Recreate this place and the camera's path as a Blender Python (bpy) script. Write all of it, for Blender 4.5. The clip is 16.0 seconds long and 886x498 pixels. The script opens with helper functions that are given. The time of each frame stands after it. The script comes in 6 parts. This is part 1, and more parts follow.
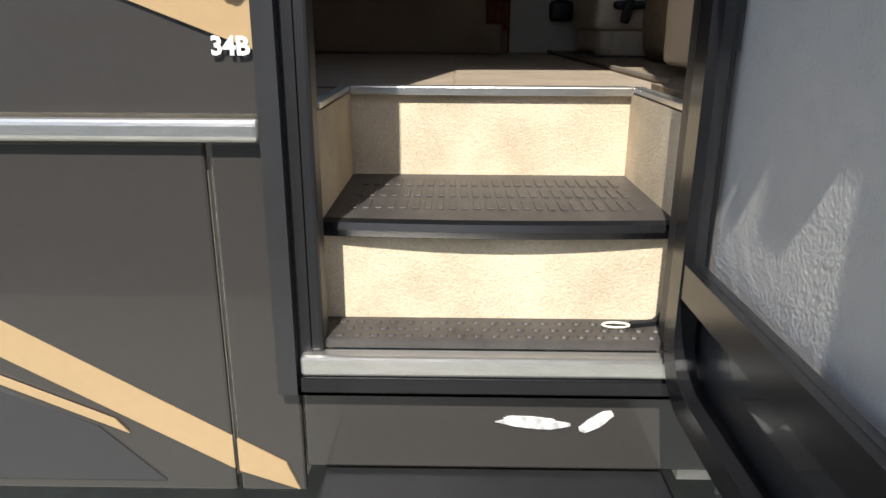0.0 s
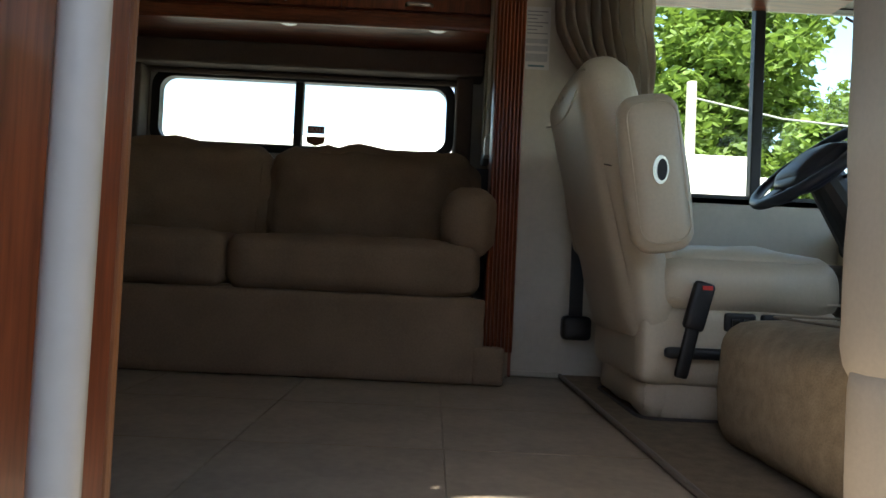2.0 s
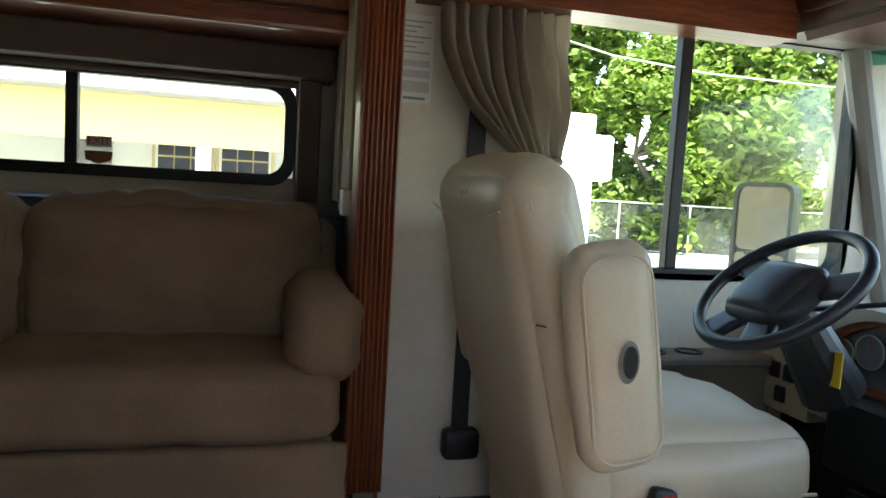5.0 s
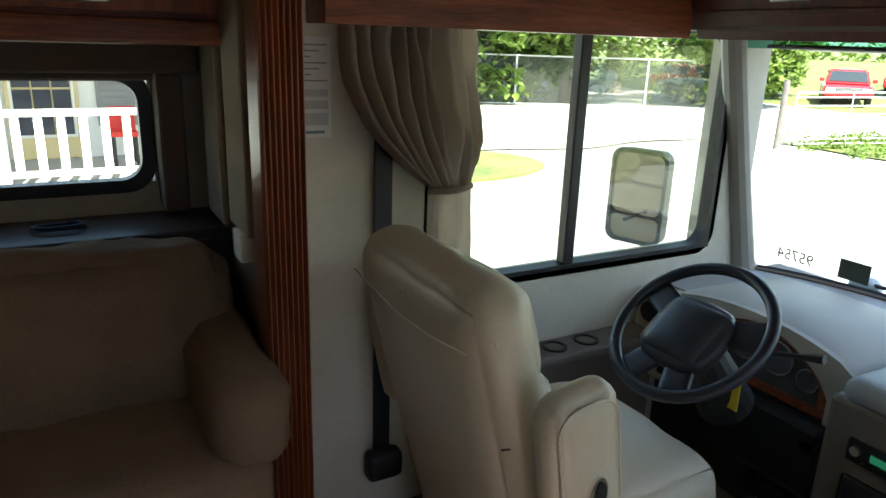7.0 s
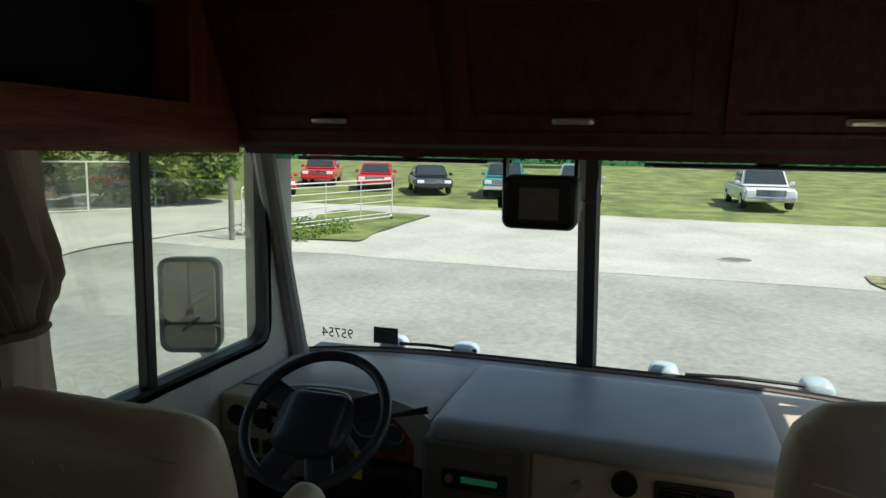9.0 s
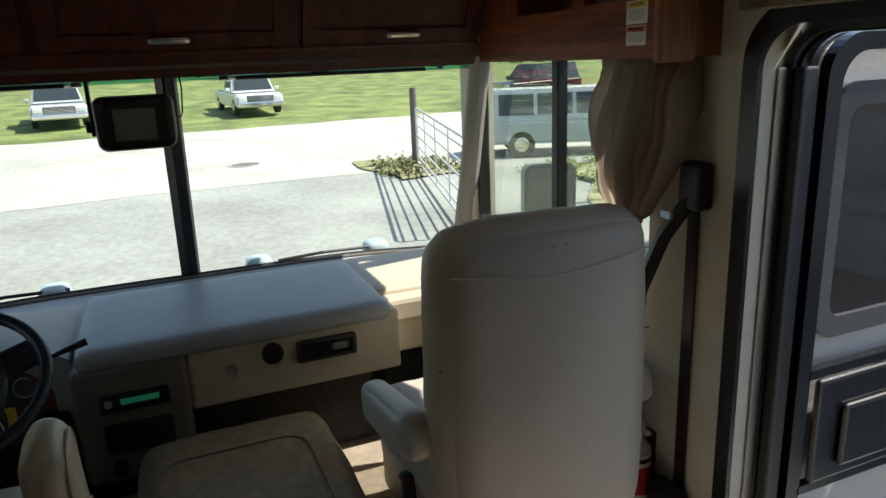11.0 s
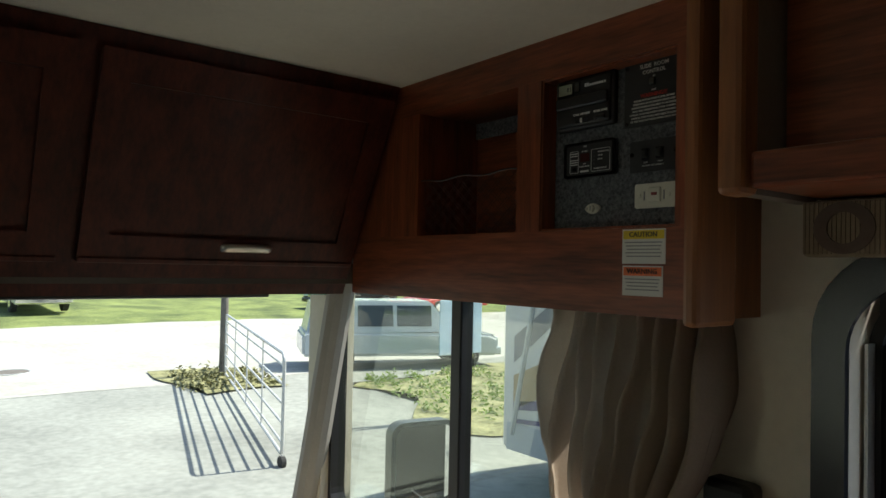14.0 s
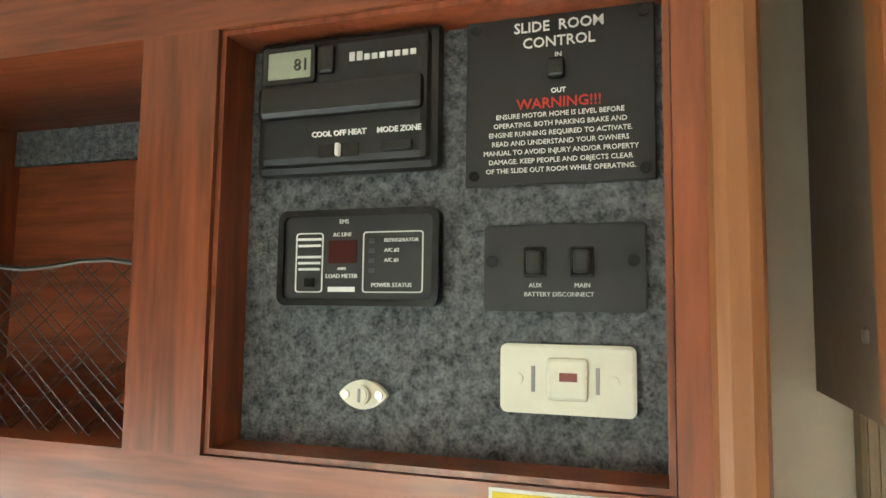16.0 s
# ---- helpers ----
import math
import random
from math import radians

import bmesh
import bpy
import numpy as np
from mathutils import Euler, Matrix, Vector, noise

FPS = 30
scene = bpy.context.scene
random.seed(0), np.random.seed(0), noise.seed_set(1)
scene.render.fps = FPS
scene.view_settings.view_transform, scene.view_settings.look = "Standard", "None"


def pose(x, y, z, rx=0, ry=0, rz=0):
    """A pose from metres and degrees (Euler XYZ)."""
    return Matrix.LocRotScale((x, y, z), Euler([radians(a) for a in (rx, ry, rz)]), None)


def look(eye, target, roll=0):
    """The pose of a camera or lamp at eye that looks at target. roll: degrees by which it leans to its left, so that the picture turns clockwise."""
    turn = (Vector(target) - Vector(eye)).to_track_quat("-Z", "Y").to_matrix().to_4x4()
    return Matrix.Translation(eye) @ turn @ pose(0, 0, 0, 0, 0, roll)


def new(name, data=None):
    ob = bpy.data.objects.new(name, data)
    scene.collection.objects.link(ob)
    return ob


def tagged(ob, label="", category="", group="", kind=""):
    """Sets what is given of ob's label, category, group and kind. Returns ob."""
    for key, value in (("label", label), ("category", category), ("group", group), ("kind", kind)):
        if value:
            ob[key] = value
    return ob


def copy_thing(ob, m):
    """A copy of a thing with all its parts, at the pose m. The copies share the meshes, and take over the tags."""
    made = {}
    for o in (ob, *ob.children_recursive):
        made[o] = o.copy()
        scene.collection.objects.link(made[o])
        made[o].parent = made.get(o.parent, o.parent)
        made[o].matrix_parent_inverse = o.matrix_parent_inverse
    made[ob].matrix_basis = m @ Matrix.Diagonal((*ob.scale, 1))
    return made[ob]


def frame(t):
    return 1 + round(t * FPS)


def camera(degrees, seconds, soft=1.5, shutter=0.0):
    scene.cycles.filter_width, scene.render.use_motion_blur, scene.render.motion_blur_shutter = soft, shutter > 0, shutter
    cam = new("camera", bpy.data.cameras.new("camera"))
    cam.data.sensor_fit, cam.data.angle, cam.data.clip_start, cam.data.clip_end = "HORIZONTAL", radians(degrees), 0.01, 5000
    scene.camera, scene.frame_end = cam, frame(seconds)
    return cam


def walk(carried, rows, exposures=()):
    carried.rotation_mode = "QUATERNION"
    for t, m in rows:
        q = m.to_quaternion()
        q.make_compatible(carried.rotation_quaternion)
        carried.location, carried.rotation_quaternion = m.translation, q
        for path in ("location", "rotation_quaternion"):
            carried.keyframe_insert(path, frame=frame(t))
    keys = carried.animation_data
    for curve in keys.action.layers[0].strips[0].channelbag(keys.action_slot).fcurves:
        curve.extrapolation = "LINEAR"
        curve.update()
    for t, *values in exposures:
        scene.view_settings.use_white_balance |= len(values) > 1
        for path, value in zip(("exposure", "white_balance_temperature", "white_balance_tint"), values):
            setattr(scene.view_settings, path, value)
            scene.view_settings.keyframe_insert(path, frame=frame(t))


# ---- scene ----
cam = camera(65.1, 16.0)
PATH = [
    (0, (0.267, -1.077, 0.117), (0.242, 0.827, -0.493), 0.3),
    (0.5, (0.276, -0.854, 0.22), (0.314, 1.085, -0.272), -2.8),
    (1, (0.276, -0.623, 0.276), (0.362, 1.373, 0.198), 2.1),
    (1.5, (0.272, -0.457, 0.303), (0.298, 1.543, 0.298), 2.5),
    (2, (0.231, -0.224, 0.387), (0.255, 1.775, 0.443), 2.7),
    (2.5, (0.207, -0.134, 0.537), (0.238, 1.865, 0.58), 1.9),
    (3, (0.24, -0.009, 0.579), (0.27, 1.991, 0.572), 2.8),
    (3.5, (0.268, 0.086, 0.711), (0.309, 2.083, 0.613), 1.3),
    (4, (0.287, 0.202, 0.724), (0.562, 2.179, 0.599), 3.2),
    (6.5, (0.0, 0.699, 1.344), (0.762, 2.49, 0.882), 1.4),
    (7, (0.027, 0.712, 1.401), (0.964, 2.38, 0.821), 2.0),
    (7.5, (0.06, 0.824, 1.421), (1.199, 2.411, 0.995), 2.2),
    (8, (-0.043, 0.903, 1.415), (1.382, 2.281, 1.153), -0.2),
    (8.5, (-0.192, 0.96, 1.431), (1.557, 1.887, 1.143), 0.4),
    (9, (-0.243, 0.95, 1.435), (1.648, 1.54, 1.163), 1.1),
    (9.5, (-0.283, 0.984, 1.472), (1.665, 1.309, 1.157), 2.2),
    (10, (-0.432, 1.145, 1.473), (1.537, 0.988, 1.161), 0.0),
    (12.5, (-0.553, 1.31, 1.406), (1.049, 0.302, 0.76), 1.8),
    (13, (-0.32, 1.227, 1.426), (1.426, 0.318, 1.075), 1.0),
    (13.5, (-0.061, 1.157, 1.456), (1.676, 0.18, 1.294), 2.4),
    (14, (0.23, 1.064, 1.498), (1.807, -0.165, 1.548), 1.2),
    (14.5, (0.457, 0.992, 1.519), (1.69, -0.581, 1.57), 4.5),
    (15, (0.618, 0.812, 1.559), (1.67, -0.885, 1.683), 2.6),
    (15.5, (0.745, 0.63, 1.615), (1.509, -1.208, 1.808), 2.2),
    (16, (0.805, 0.55, 1.648), (1.442, -1.337, 1.834), 0.8),
]
walk(cam, [(t, look(eye, target, roll)) for t, eye, target, roll in PATH],
     [(0.0, 0.65), (0.6, 0.5), (1.0, 0.7), (1.5, 1.2), (2.0, 2.0), (2.5, 2.4), (3.5, 3.1), (4.2, 3.0), (6.5, 2.35), (7.5, 2.25),
      (8.2, 1.75), (9.0, 0.42), (10.0, 0.28), (12.3, 1.7), (13.0, 1.5), (13.6, 0.88), (14.5, 1.05), (15.3, 2.5), (16.0, 4.3)])

# ---- light ----
SUN = Vector((-0.20, -1.0, 1.36)).normalized()
world = bpy.data.worlds.new("world")
scene.world = world
world.use_nodes = True
wn, wl = world.node_tree.nodes, world.node_tree.links
sky = wn.new("ShaderNodeTexSky")
sky.sky_type, sky.sun_disc = "NISHITA", False
sky.sun_elevation = math.asin(SUN.z)
sky.sun_rotation = math.atan2(SUN.x, SUN.y)
wl.new(sky.outputs[0], wn["Background"].inputs[0])
wn["Background"].inputs[1].default_value = 0.15
sun = new("sun", bpy.data.lights.new("sun", "SUN"))
sun.data.energy, sun.data.angle, sun.data.color = 5.0, radians(0.55), (1.0, 0.96, 0.9)
sun.matrix_world = look(SUN * 30, (0, 0, 0))

# ---- materials ----
MATS = {}


def mat(name, col, rough=0.6, var=0.12, scale=6.0, bump=0.0, fine=60.0, metal=0.0, stretch=(1, 1, 1), col2=None, rand=0.0, coat=0.0, spec=0.5):
    """A procedural surface: broad and fine variation of one colour, with relief."""
    if name in MATS:
        return MATS[name]
    m = bpy.data.materials.new(name)
    m.use_nodes = True
    nt, n, l = m.node_tree, m.node_tree.nodes, m.node_tree.links
    b = n["Principled BSDF"]
    b.inputs["Roughness"].default_value, b.inputs["Metallic"].default_value = rough, metal
    b.inputs["Coat Weight"].default_value = coat
    b.inputs["Specular IOR Level"].default_value = spec
    tc, mp = n.new("ShaderNodeTexCoord"), n.new("ShaderNodeMapping")
    l.new(tc.outputs["Object"], mp.inputs[0])
    mp.inputs["Scale"].default_value = stretch
    a, f = n.new("ShaderNodeTexNoise"), n.new("ShaderNodeTexNoise")
    for k, s, d in ((a, scale, 4), (f, fine, 3)):
        k.inputs["Scale"].default_value, k.inputs["Detail"].default_value = s, d
        l.new(mp.outputs[0], k.inputs["Vector"])
    mixn = n.new("ShaderNodeMix")
    mixn.inputs[0].default_value = 0.4
    l.new(a.outputs[0], mixn.inputs[2]), l.new(f.outputs[0], mixn.inputs[3])
    r = n.new("ShaderNodeValToRGB")
    lo = [max(0, c * (1 - var)) for c in col]
    hi = [min(1, c * (1 + var)) for c in (col2 or col)]
    r.color_ramp.elements[0].position, r.color_ramp.elements[1].position = 0.34, 0.66
    r.color_ramp.elements[0].color, r.color_ramp.elements[1].color = (*lo, 1), (*hi, 1)
    l.new(mixn.outputs[0], r.inputs[0])
    out = r.outputs[0]
    if rand:
        oi, hs = n.new("ShaderNodeObjectInfo"), n.new("ShaderNodeHueSaturation")
        mr = n.new("ShaderNodeMapRange")
        mr.inputs[3].default_value, mr.inputs[4].default_value = 1 - rand, 1 + rand
        l.new(oi.outputs["Random"], mr.inputs[0]), l.new(mr.outputs[0], hs.inputs["Value"]), l.new(out, hs.inputs["Color"])
        out = hs.outputs[0]
    l.new(out, b.inputs["Base Color"])
    if bump:
        bp = n.new("ShaderNodeBump")
        bp.inputs["Strength"].default_value, bp.inputs["Distance"].default_value = bump, 0.004
        l.new(mixn.outputs[0], bp.inputs["Height"]), l.new(bp.outputs[0], b.inputs["Normal"])
    MATS[name] = m
    return m


def glass(name, tint, gloss=0.2):
    m = bpy.data.materials.new(name)
    m.use_nodes = True
    n, l = m.node_tree.nodes, m.node_tree.links
    n.remove(n["Principled BSDF"])
    t, g, mx, fr, mu = (n.new("ShaderNode" + k) for k in ("BsdfTransparent", "BsdfGlossy", "MixShader", "Fresnel", "Math"))
    t.inputs[0].default_value = (*tint, 1)
    g.inputs["Roughness"].default_value = 0.02
    mu.operation, mu.inputs[1].default_value = "MULTIPLY", gloss
    l.new(fr.outputs[0], mu.inputs[0]), l.new(mu.outputs[0], mx.inputs[0])
    l.new(t.outputs[0], mx.inputs[1]), l.new(g.outputs[0], mx.inputs[2])
    l.new(mx.outputs[0], n["Material Output"].inputs[0])
    return m


def veil(name, col, amount):
    """A woven mesh that lets part of the light through."""
    m = bpy.data.materials.new(name)
    m.use_nodes = True
    n, l = m.node_tree.nodes, m.node_tree.links
    t, mx = n.new("ShaderNodeBsdfTransparent"), n.new("ShaderNodeMixShader")
    n["Principled BSDF"].inputs["Base Color"].default_value = (*col, 1)
    n["Principled BSDF"].inputs["Roughness"].default_value = 0.9
    mx.inputs[0].default_value = amount
    l.new(t.outputs[0], mx.inputs[1]), l.new(n["Principled BSDF"].outputs[0], mx.inputs[2])
    l.new(mx.outputs[0], n["Material Output"].inputs[0])
    return m


def glow(name, col, strength):
    m = bpy.data.materials.new(name)
    m.use_nodes = True
    b = m.node_tree.nodes["Principled BSDF"]
    b.inputs["Base Color"].default_value = (*col, 1)
    b.inputs["Emission Color"].default_value, b.inputs["Emission Strength"].default_value = (*col, 1), strength
    return m


WOOD = mat("cherry_wood", (0.15, 0.038, 0.015), 0.33, 0.35, 3, 0.08, 14, stretch=(1.2, 14, 14), col2=(0.24, 0.066, 0.026), coat=0.08)
WOODV = mat("cherry_wood_upright", (0.16, 0.04, 0.015), 0.33, 0.3, 3, 0.06, 14, stretch=(14, 14, 1.2), col2=(0.24, 0.064, 0.025), coat=0.08)
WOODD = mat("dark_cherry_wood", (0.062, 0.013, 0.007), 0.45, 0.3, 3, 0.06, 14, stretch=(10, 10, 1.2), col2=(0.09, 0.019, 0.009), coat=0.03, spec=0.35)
WOODL = mat("light_edge_wood", (0.26, 0.10, 0.035), 0.4, 0.25, 3, 0.05, 14, stretch=(12, 12, 1))
SUEDE = mat("brown_microsuede", (0.235, 0.165, 0.108), 0.95, 0.16, 5, 0.35, 160, spec=0.15)
LEATHER = mat("cream_leather", (0.54, 0.46, 0.34), 0.42, 0.07, 5, 0.25, 120)
GREYLEATHER = mat("grey_cream_leather", (0.5, 0.45, 0.37), 0.45, 0.07, 5, 0.25, 120)
PIPING = mat("dark_piping", (0.06, 0.05, 0.045), 0.6)
WALLPAPER = mat("cream_wallpaper", (0.62, 0.57, 0.47), 0.7, 0.06, 9, 0.1, 50)
CEIL = mat("ceiling_cream", (0.66, 0.63, 0.55), 0.8, 0.05, 6, 0.15, 80)
CARPET = mat("beige_carpet", (0.6, 0.5, 0.355), 0.98, 0.12, 9, 1.0, 260, col2=(0.68, 0.58, 0.43), spec=0.1)
VINYL = mat("beige_vinyl_tile", (0.33, 0.27, 0.2), 0.42, 0.2, 7, 0.1, 40, rand=0.06)
RUBBER = mat("ribbed_black_rubber", (0.045, 0.04, 0.037), 0.5, 0.3, 20, 0.3, 120)
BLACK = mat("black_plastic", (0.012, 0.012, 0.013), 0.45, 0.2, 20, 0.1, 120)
BLACKG = mat("black_gloss_trim", (0.008, 0.008, 0.009), 0.25, 0.2)
ALU = mat("bright_aluminium", (0.72, 0.7, 0.66), 0.28, 0.1, 20, 0.1, 90, metal=0.9, stretch=(1, 8, 8))
CHROME = mat("chrome", (0.82, 0.82, 0.82), 0.08, 0.05, metal=1.0)
NICKEL = mat("brushed_nickel", (0.6, 0.57, 0.5), 0.3, 0.05, metal=1.0)
BODY = mat("taupe_body_paint", (0.042, 0.038, 0.034), 0.25, 0.05, 2, coat=0.5)
BODYGOLD = mat("gold_body_paint", (0.42, 0.29, 0.15), 0.3, 0.05, 3, coat=0.5)
BODYDARK = mat("dark_body_paint", (0.03, 0.03, 0.032), 0.25, 0.05, 2, coat=0.5)
WHITE = mat("white_gelcoat", (0.75, 0.73, 0.69), 0.35, 0.04, 3)
PEBBLE = mat("white_pebbled_panel", (0.66, 0.64, 0.61), 0.5, 0.06, 30, 0.9, 170)
TAUPE = mat("taupe_curtain_cloth", (0.4, 0.325, 0.262), 0.85, 0.12, 10, 0.3, 200)
tn, tl = TAUPE.node_tree.nodes, TAUPE.node_tree.links  # thin cloth: daylight shows through
thru, tmix = tn.new("ShaderNodeBsdfTranslucent"), tn.new("ShaderNodeMixShader")
thru.inputs[0].default_value, tmix.inputs[0].default_value = (0.5, 0.41, 0.31, 1), 0.42
tl.new(tn["Principled BSDF"].outputs[0], tmix.inputs[1]), tl.new(thru.outputs[0], tmix.inputs[2])
tl.new(tmix.outputs[0], tn["Material Output"].inputs[0])
DASHTOP = mat("blue_grey_dash_vinyl", (0.31, 0.315, 0.31), 0.45, 0.08, 8, 0.3, 220)
DASHTAN = mat("tan_dash_plastic", (0.5, 0.43, 0.31), 0.5, 0.06, 8, 0.2, 180)
DASHGREY = mat("taupe_grey_dash_plastic", (0.16, 0.135, 0.11), 0.5, 0.08, 8, 0.2, 180)
WHEEL = mat("navy_wheel_vinyl", (0.018, 0.022, 0.034), 0.38, 0.15, 12, 0.2, 160)
GRANITE = mat("brown_granite_laminate", (0.07, 0.05, 0.042), 0.3, 0.6, 60, 0.0, 190, col2=(0.2, 0.14, 0.11))
FELT = mat("charcoal_felt", (0.06, 0.064, 0.07), 0.98, 0.35, 190, 0.6, 520, col2=(0.15, 0.157, 0.165), spec=0.1)
SHADE = mat("brown_window_shade", (0.15, 0.11, 0.085), 0.9, 0.12, 8, 0.2, 120)
TANPANEL = mat("tan_wall_fabric", (0.30, 0.24, 0.165), 0.9, 0.1, 10, 0.2, 150)
PAPER = mat("white_paper", (0.72, 0.70, 0.66), 0.7, 0.03)
GREYINK = mat("grey_ink", (0.3, 0.3, 0.3), 0.8)
DARKINK = mat("dark_ink", (0.05, 0.05, 0.05), 0.8)
WHITEINK = mat("white_ink", (0.75, 0.75, 0.73), 0.7)
REDINK = mat("red_ink", (0.55, 0.03, 0.02), 0.6)
YELLOW = mat("yellow_label", (0.75, 0.55, 0.03), 0.6)
ORANGE = mat("orange_label", (0.75, 0.16, 0.05), 0.6)
IVORY = mat("ivory_plastic", (0.72, 0.69, 0.58), 0.35, 0.03)
GLASS = glass("clear_glass", (0.93, 0.96, 0.89))
TINT = glass("green_band_glass", (0.16, 0.46, 0.38))
DARKGLASS = glass("smoked_glass", (0.25, 0.26, 0.26))
MIRROR = mat("mirror_glass", (0.8, 0.8, 0.8), 0.02, 0.0, metal=1.0)
ASPHALT = mat("pale_asphalt", (0.22, 0.228, 0.205), 0.9, 0.22, 0.35, 0.4, 9, col2=(0.27, 0.278, 0.25))
ROADMAT = mat("pale_worn_road", (0.38, 0.375, 0.335), 0.9, 0.2, 0.5, 0.3, 8)
GRASS = mat("lawn_grass", (0.075, 0.115, 0.025), 0.95, 0.5, 0.8, 0.8, 12, col2=(0.15, 0.18, 0.05))
LEAF = mat("leaf_green", (0.075, 0.13, 0.025), 0.6, 0.5, 0.9, 0, 6, col2=(0.14, 0.21, 0.04))
ln, ll = LEAF.node_tree.nodes, LEAF.node_tree.links
thru, tmix = ln.new("ShaderNodeBsdfTranslucent"), ln.new("ShaderNodeMixShader")
thru.inputs[0].default_value, tmix.inputs[0].default_value = (0.2, 0.3, 0.05, 1), 0.4
ll.new(ln["Principled BSDF"].outputs[0], tmix.inputs[1]), ll.new(thru.outputs[0], tmix.inputs[2])
ll.new(tmix.outputs[0], ln["Material Output"].inputs[0])
BARK = mat("bark", (0.13, 0.1, 0.075), 0.9, 0.3, 8, 0.8, 40)
GALV = mat("galvanised_steel", (0.55, 0.55, 0.54), 0.5, 0.12, 8, metal=0.4)
PLANK = mat("weathered_grey_post", (0.14, 0.125, 0.11), 0.9, 0.25, 6, 0.5, 30)
SIDING = mat("white_house_siding", (0.72, 0.72, 0.7), 0.7, 0.04, 2)
CREAMTRIM = mat("yellow_cream_trim", (0.62, 0.5, 0.27), 0.7, 0.06, 3)
ROOFMAT = mat("white_metal_roof", (0.75, 0.75, 0.73), 0.5, 0.05, 2)
SHUTTER = mat("grey_shutter", (0.24, 0.24, 0.25), 0.7)
TYRE = mat("tyre_rubber", (0.025, 0.025, 0.025), 0.85, 0.2)


# ---- building helpers ----
def thing(name, at, label, category, group="", kind=""):
    e = new(name)
    e.location = at
    e.empty_display_size = 0.05
    return tagged(e, label, category, group, kind)


def part(name, bm, material, parent=None, label=""):
    """One mesh object, drawn in the place's own coordinates, under a thing or a part."""
    me = bpy.data.meshes.new(name)
    bm.normal_update()
    bm.to_mesh(me)
    bm.free()
    me.materials.append(material)
    ob = new(name, me)
    if parent is not None:
        ob.parent = parent
        if parent.parent is None:
            ob.matrix_parent_inverse = parent.matrix_basis.inverted()
    return tagged(ob, label) if label else ob


def smooth(ob):
    for p in ob.data.polygons:
        p.use_smooth = True
    return ob


def solid(name, bm, material, label, category, kind="", group=""):
    return tagged(part(name, bm, material), label, category, group, kind)


def box(x0, x1, y0, y1, z0, z1, bev=0.0, seg=2, m=None):
    bm = bmesh.new()
    bmesh.ops.create_cube(bm, size=1)
    for v in bm.verts:
        v.co = Vector(((x0 + x1) / 2 + v.co.x * (x1 - x0), (y0 + y1) / 2 + v.co.y * (y1 - y0), (z0 + z1) / 2 + v.co.z * (z1 - z0)))
    if bev:
        bmesh.ops.bevel(bm, geom=bm.edges[:], offset=bev, segments=seg, profile=0.5, affect="EDGES")
    if m is not None:
        bm.transform(m)
    return bm


def join(*bms):
    out = bms[0]
    for b in bms[1:]:
        me = bpy.data.meshes.new("tmp")
        b.to_mesh(me)
        out.from_mesh(me)
        bpy.data.meshes.remove(me)
        b.free()
    return out


def cyl(p0, p1, r0, r1=None, seg=20, bev=0.0):
    p0, p1 = Vector(p0), Vector(p1)
    d = p1 - p0
    bm = bmesh.new()
    bmesh.ops.create_cone(bm, cap_ends=True, segments=seg, radius1=r0, radius2=r0 if r1 is None else r1, depth=d.length)
    if bev:
        bmesh.ops.bevel(bm, geom=[e for e in bm.edges if abs(e.verts[0].co.z - e.verts[1].co.z) < 1e-6], offset=bev, segments=2, affect="EDGES")
    bm.transform(Matrix.Translation((p0 + p1) / 2) @ d.to_track_quat("Z", "Y").to_matrix().to_4x4())
    return bm


def tube(pts, r, seg=10, closed=False):
    """A round bar along a line of points; r: one radius or one for each point."""
    pts = [Vector(p) for p in pts]
    n = len(pts)
    bm = bmesh.new()
    rings, up = [], None
    for i, p in enumerate(pts):
        a = pts[(i - 1) % n] if closed or i else p
        b = pts[(i + 1) % n] if closed or i < n - 1 else p
        d = (b - a).normalized()
        if up is None:
            up = d.orthogonal().normalized()
        up = (up - d * up.dot(d)).normalized()
        s = d.cross(up)
        rr = r[i] if isinstance(r, (list, tuple)) else r
        rings.append([bm.verts.new(p + (up * math.cos(k * 2 * math.pi / seg) + s * math.sin(k * 2 * math.pi / seg)) * rr) for k in range(seg)])
    for i in range(n if closed else n - 1):
        a, b = rings[i], rings[(i + 1) % n]
        for k in range(seg):
            bm.faces.new((a[k], a[(k + 1) % seg], b[(k + 1) % seg], b[k]))
    if not closed:
        bm.faces.new(rings[0][::-1]), bm.faces.new(rings[-1])
    bmesh.ops.recalc_face_normals(bm, faces=bm.faces)
    return bm


def bend(pts, r, n=6):
    """Round the corners of a line."""
    pts = [Vector(p) for p in pts]
    out = [pts[0]]
    for a, b, c in zip(pts, pts[1:], pts[2:]):
        p, q = b + (a - b).normalized() * r, b + (c - b).normalized() * r
        out += [(p * (1 - t) + b * t) * (1 - t) + (b * (1 - t) + q * t) * t for t in (k / n for k in range(n + 1))]
    return out + [pts[-1]]


def rrect(w0, w1, h0, h1, r, n=6):
    out = []
    for cx, cy, a in ((w1 - r, h1 - r, 0), (w0 + r, h1 - r, 90), (w0 + r, h0 + r, 180), (w1 - r, h0 + r, 270)):
        out += [(cx + r * math.cos(radians(a + 90 * k / n)), cy + r * math.sin(radians(a + 90 * k / n))) for k in range(n + 1)]
    return out


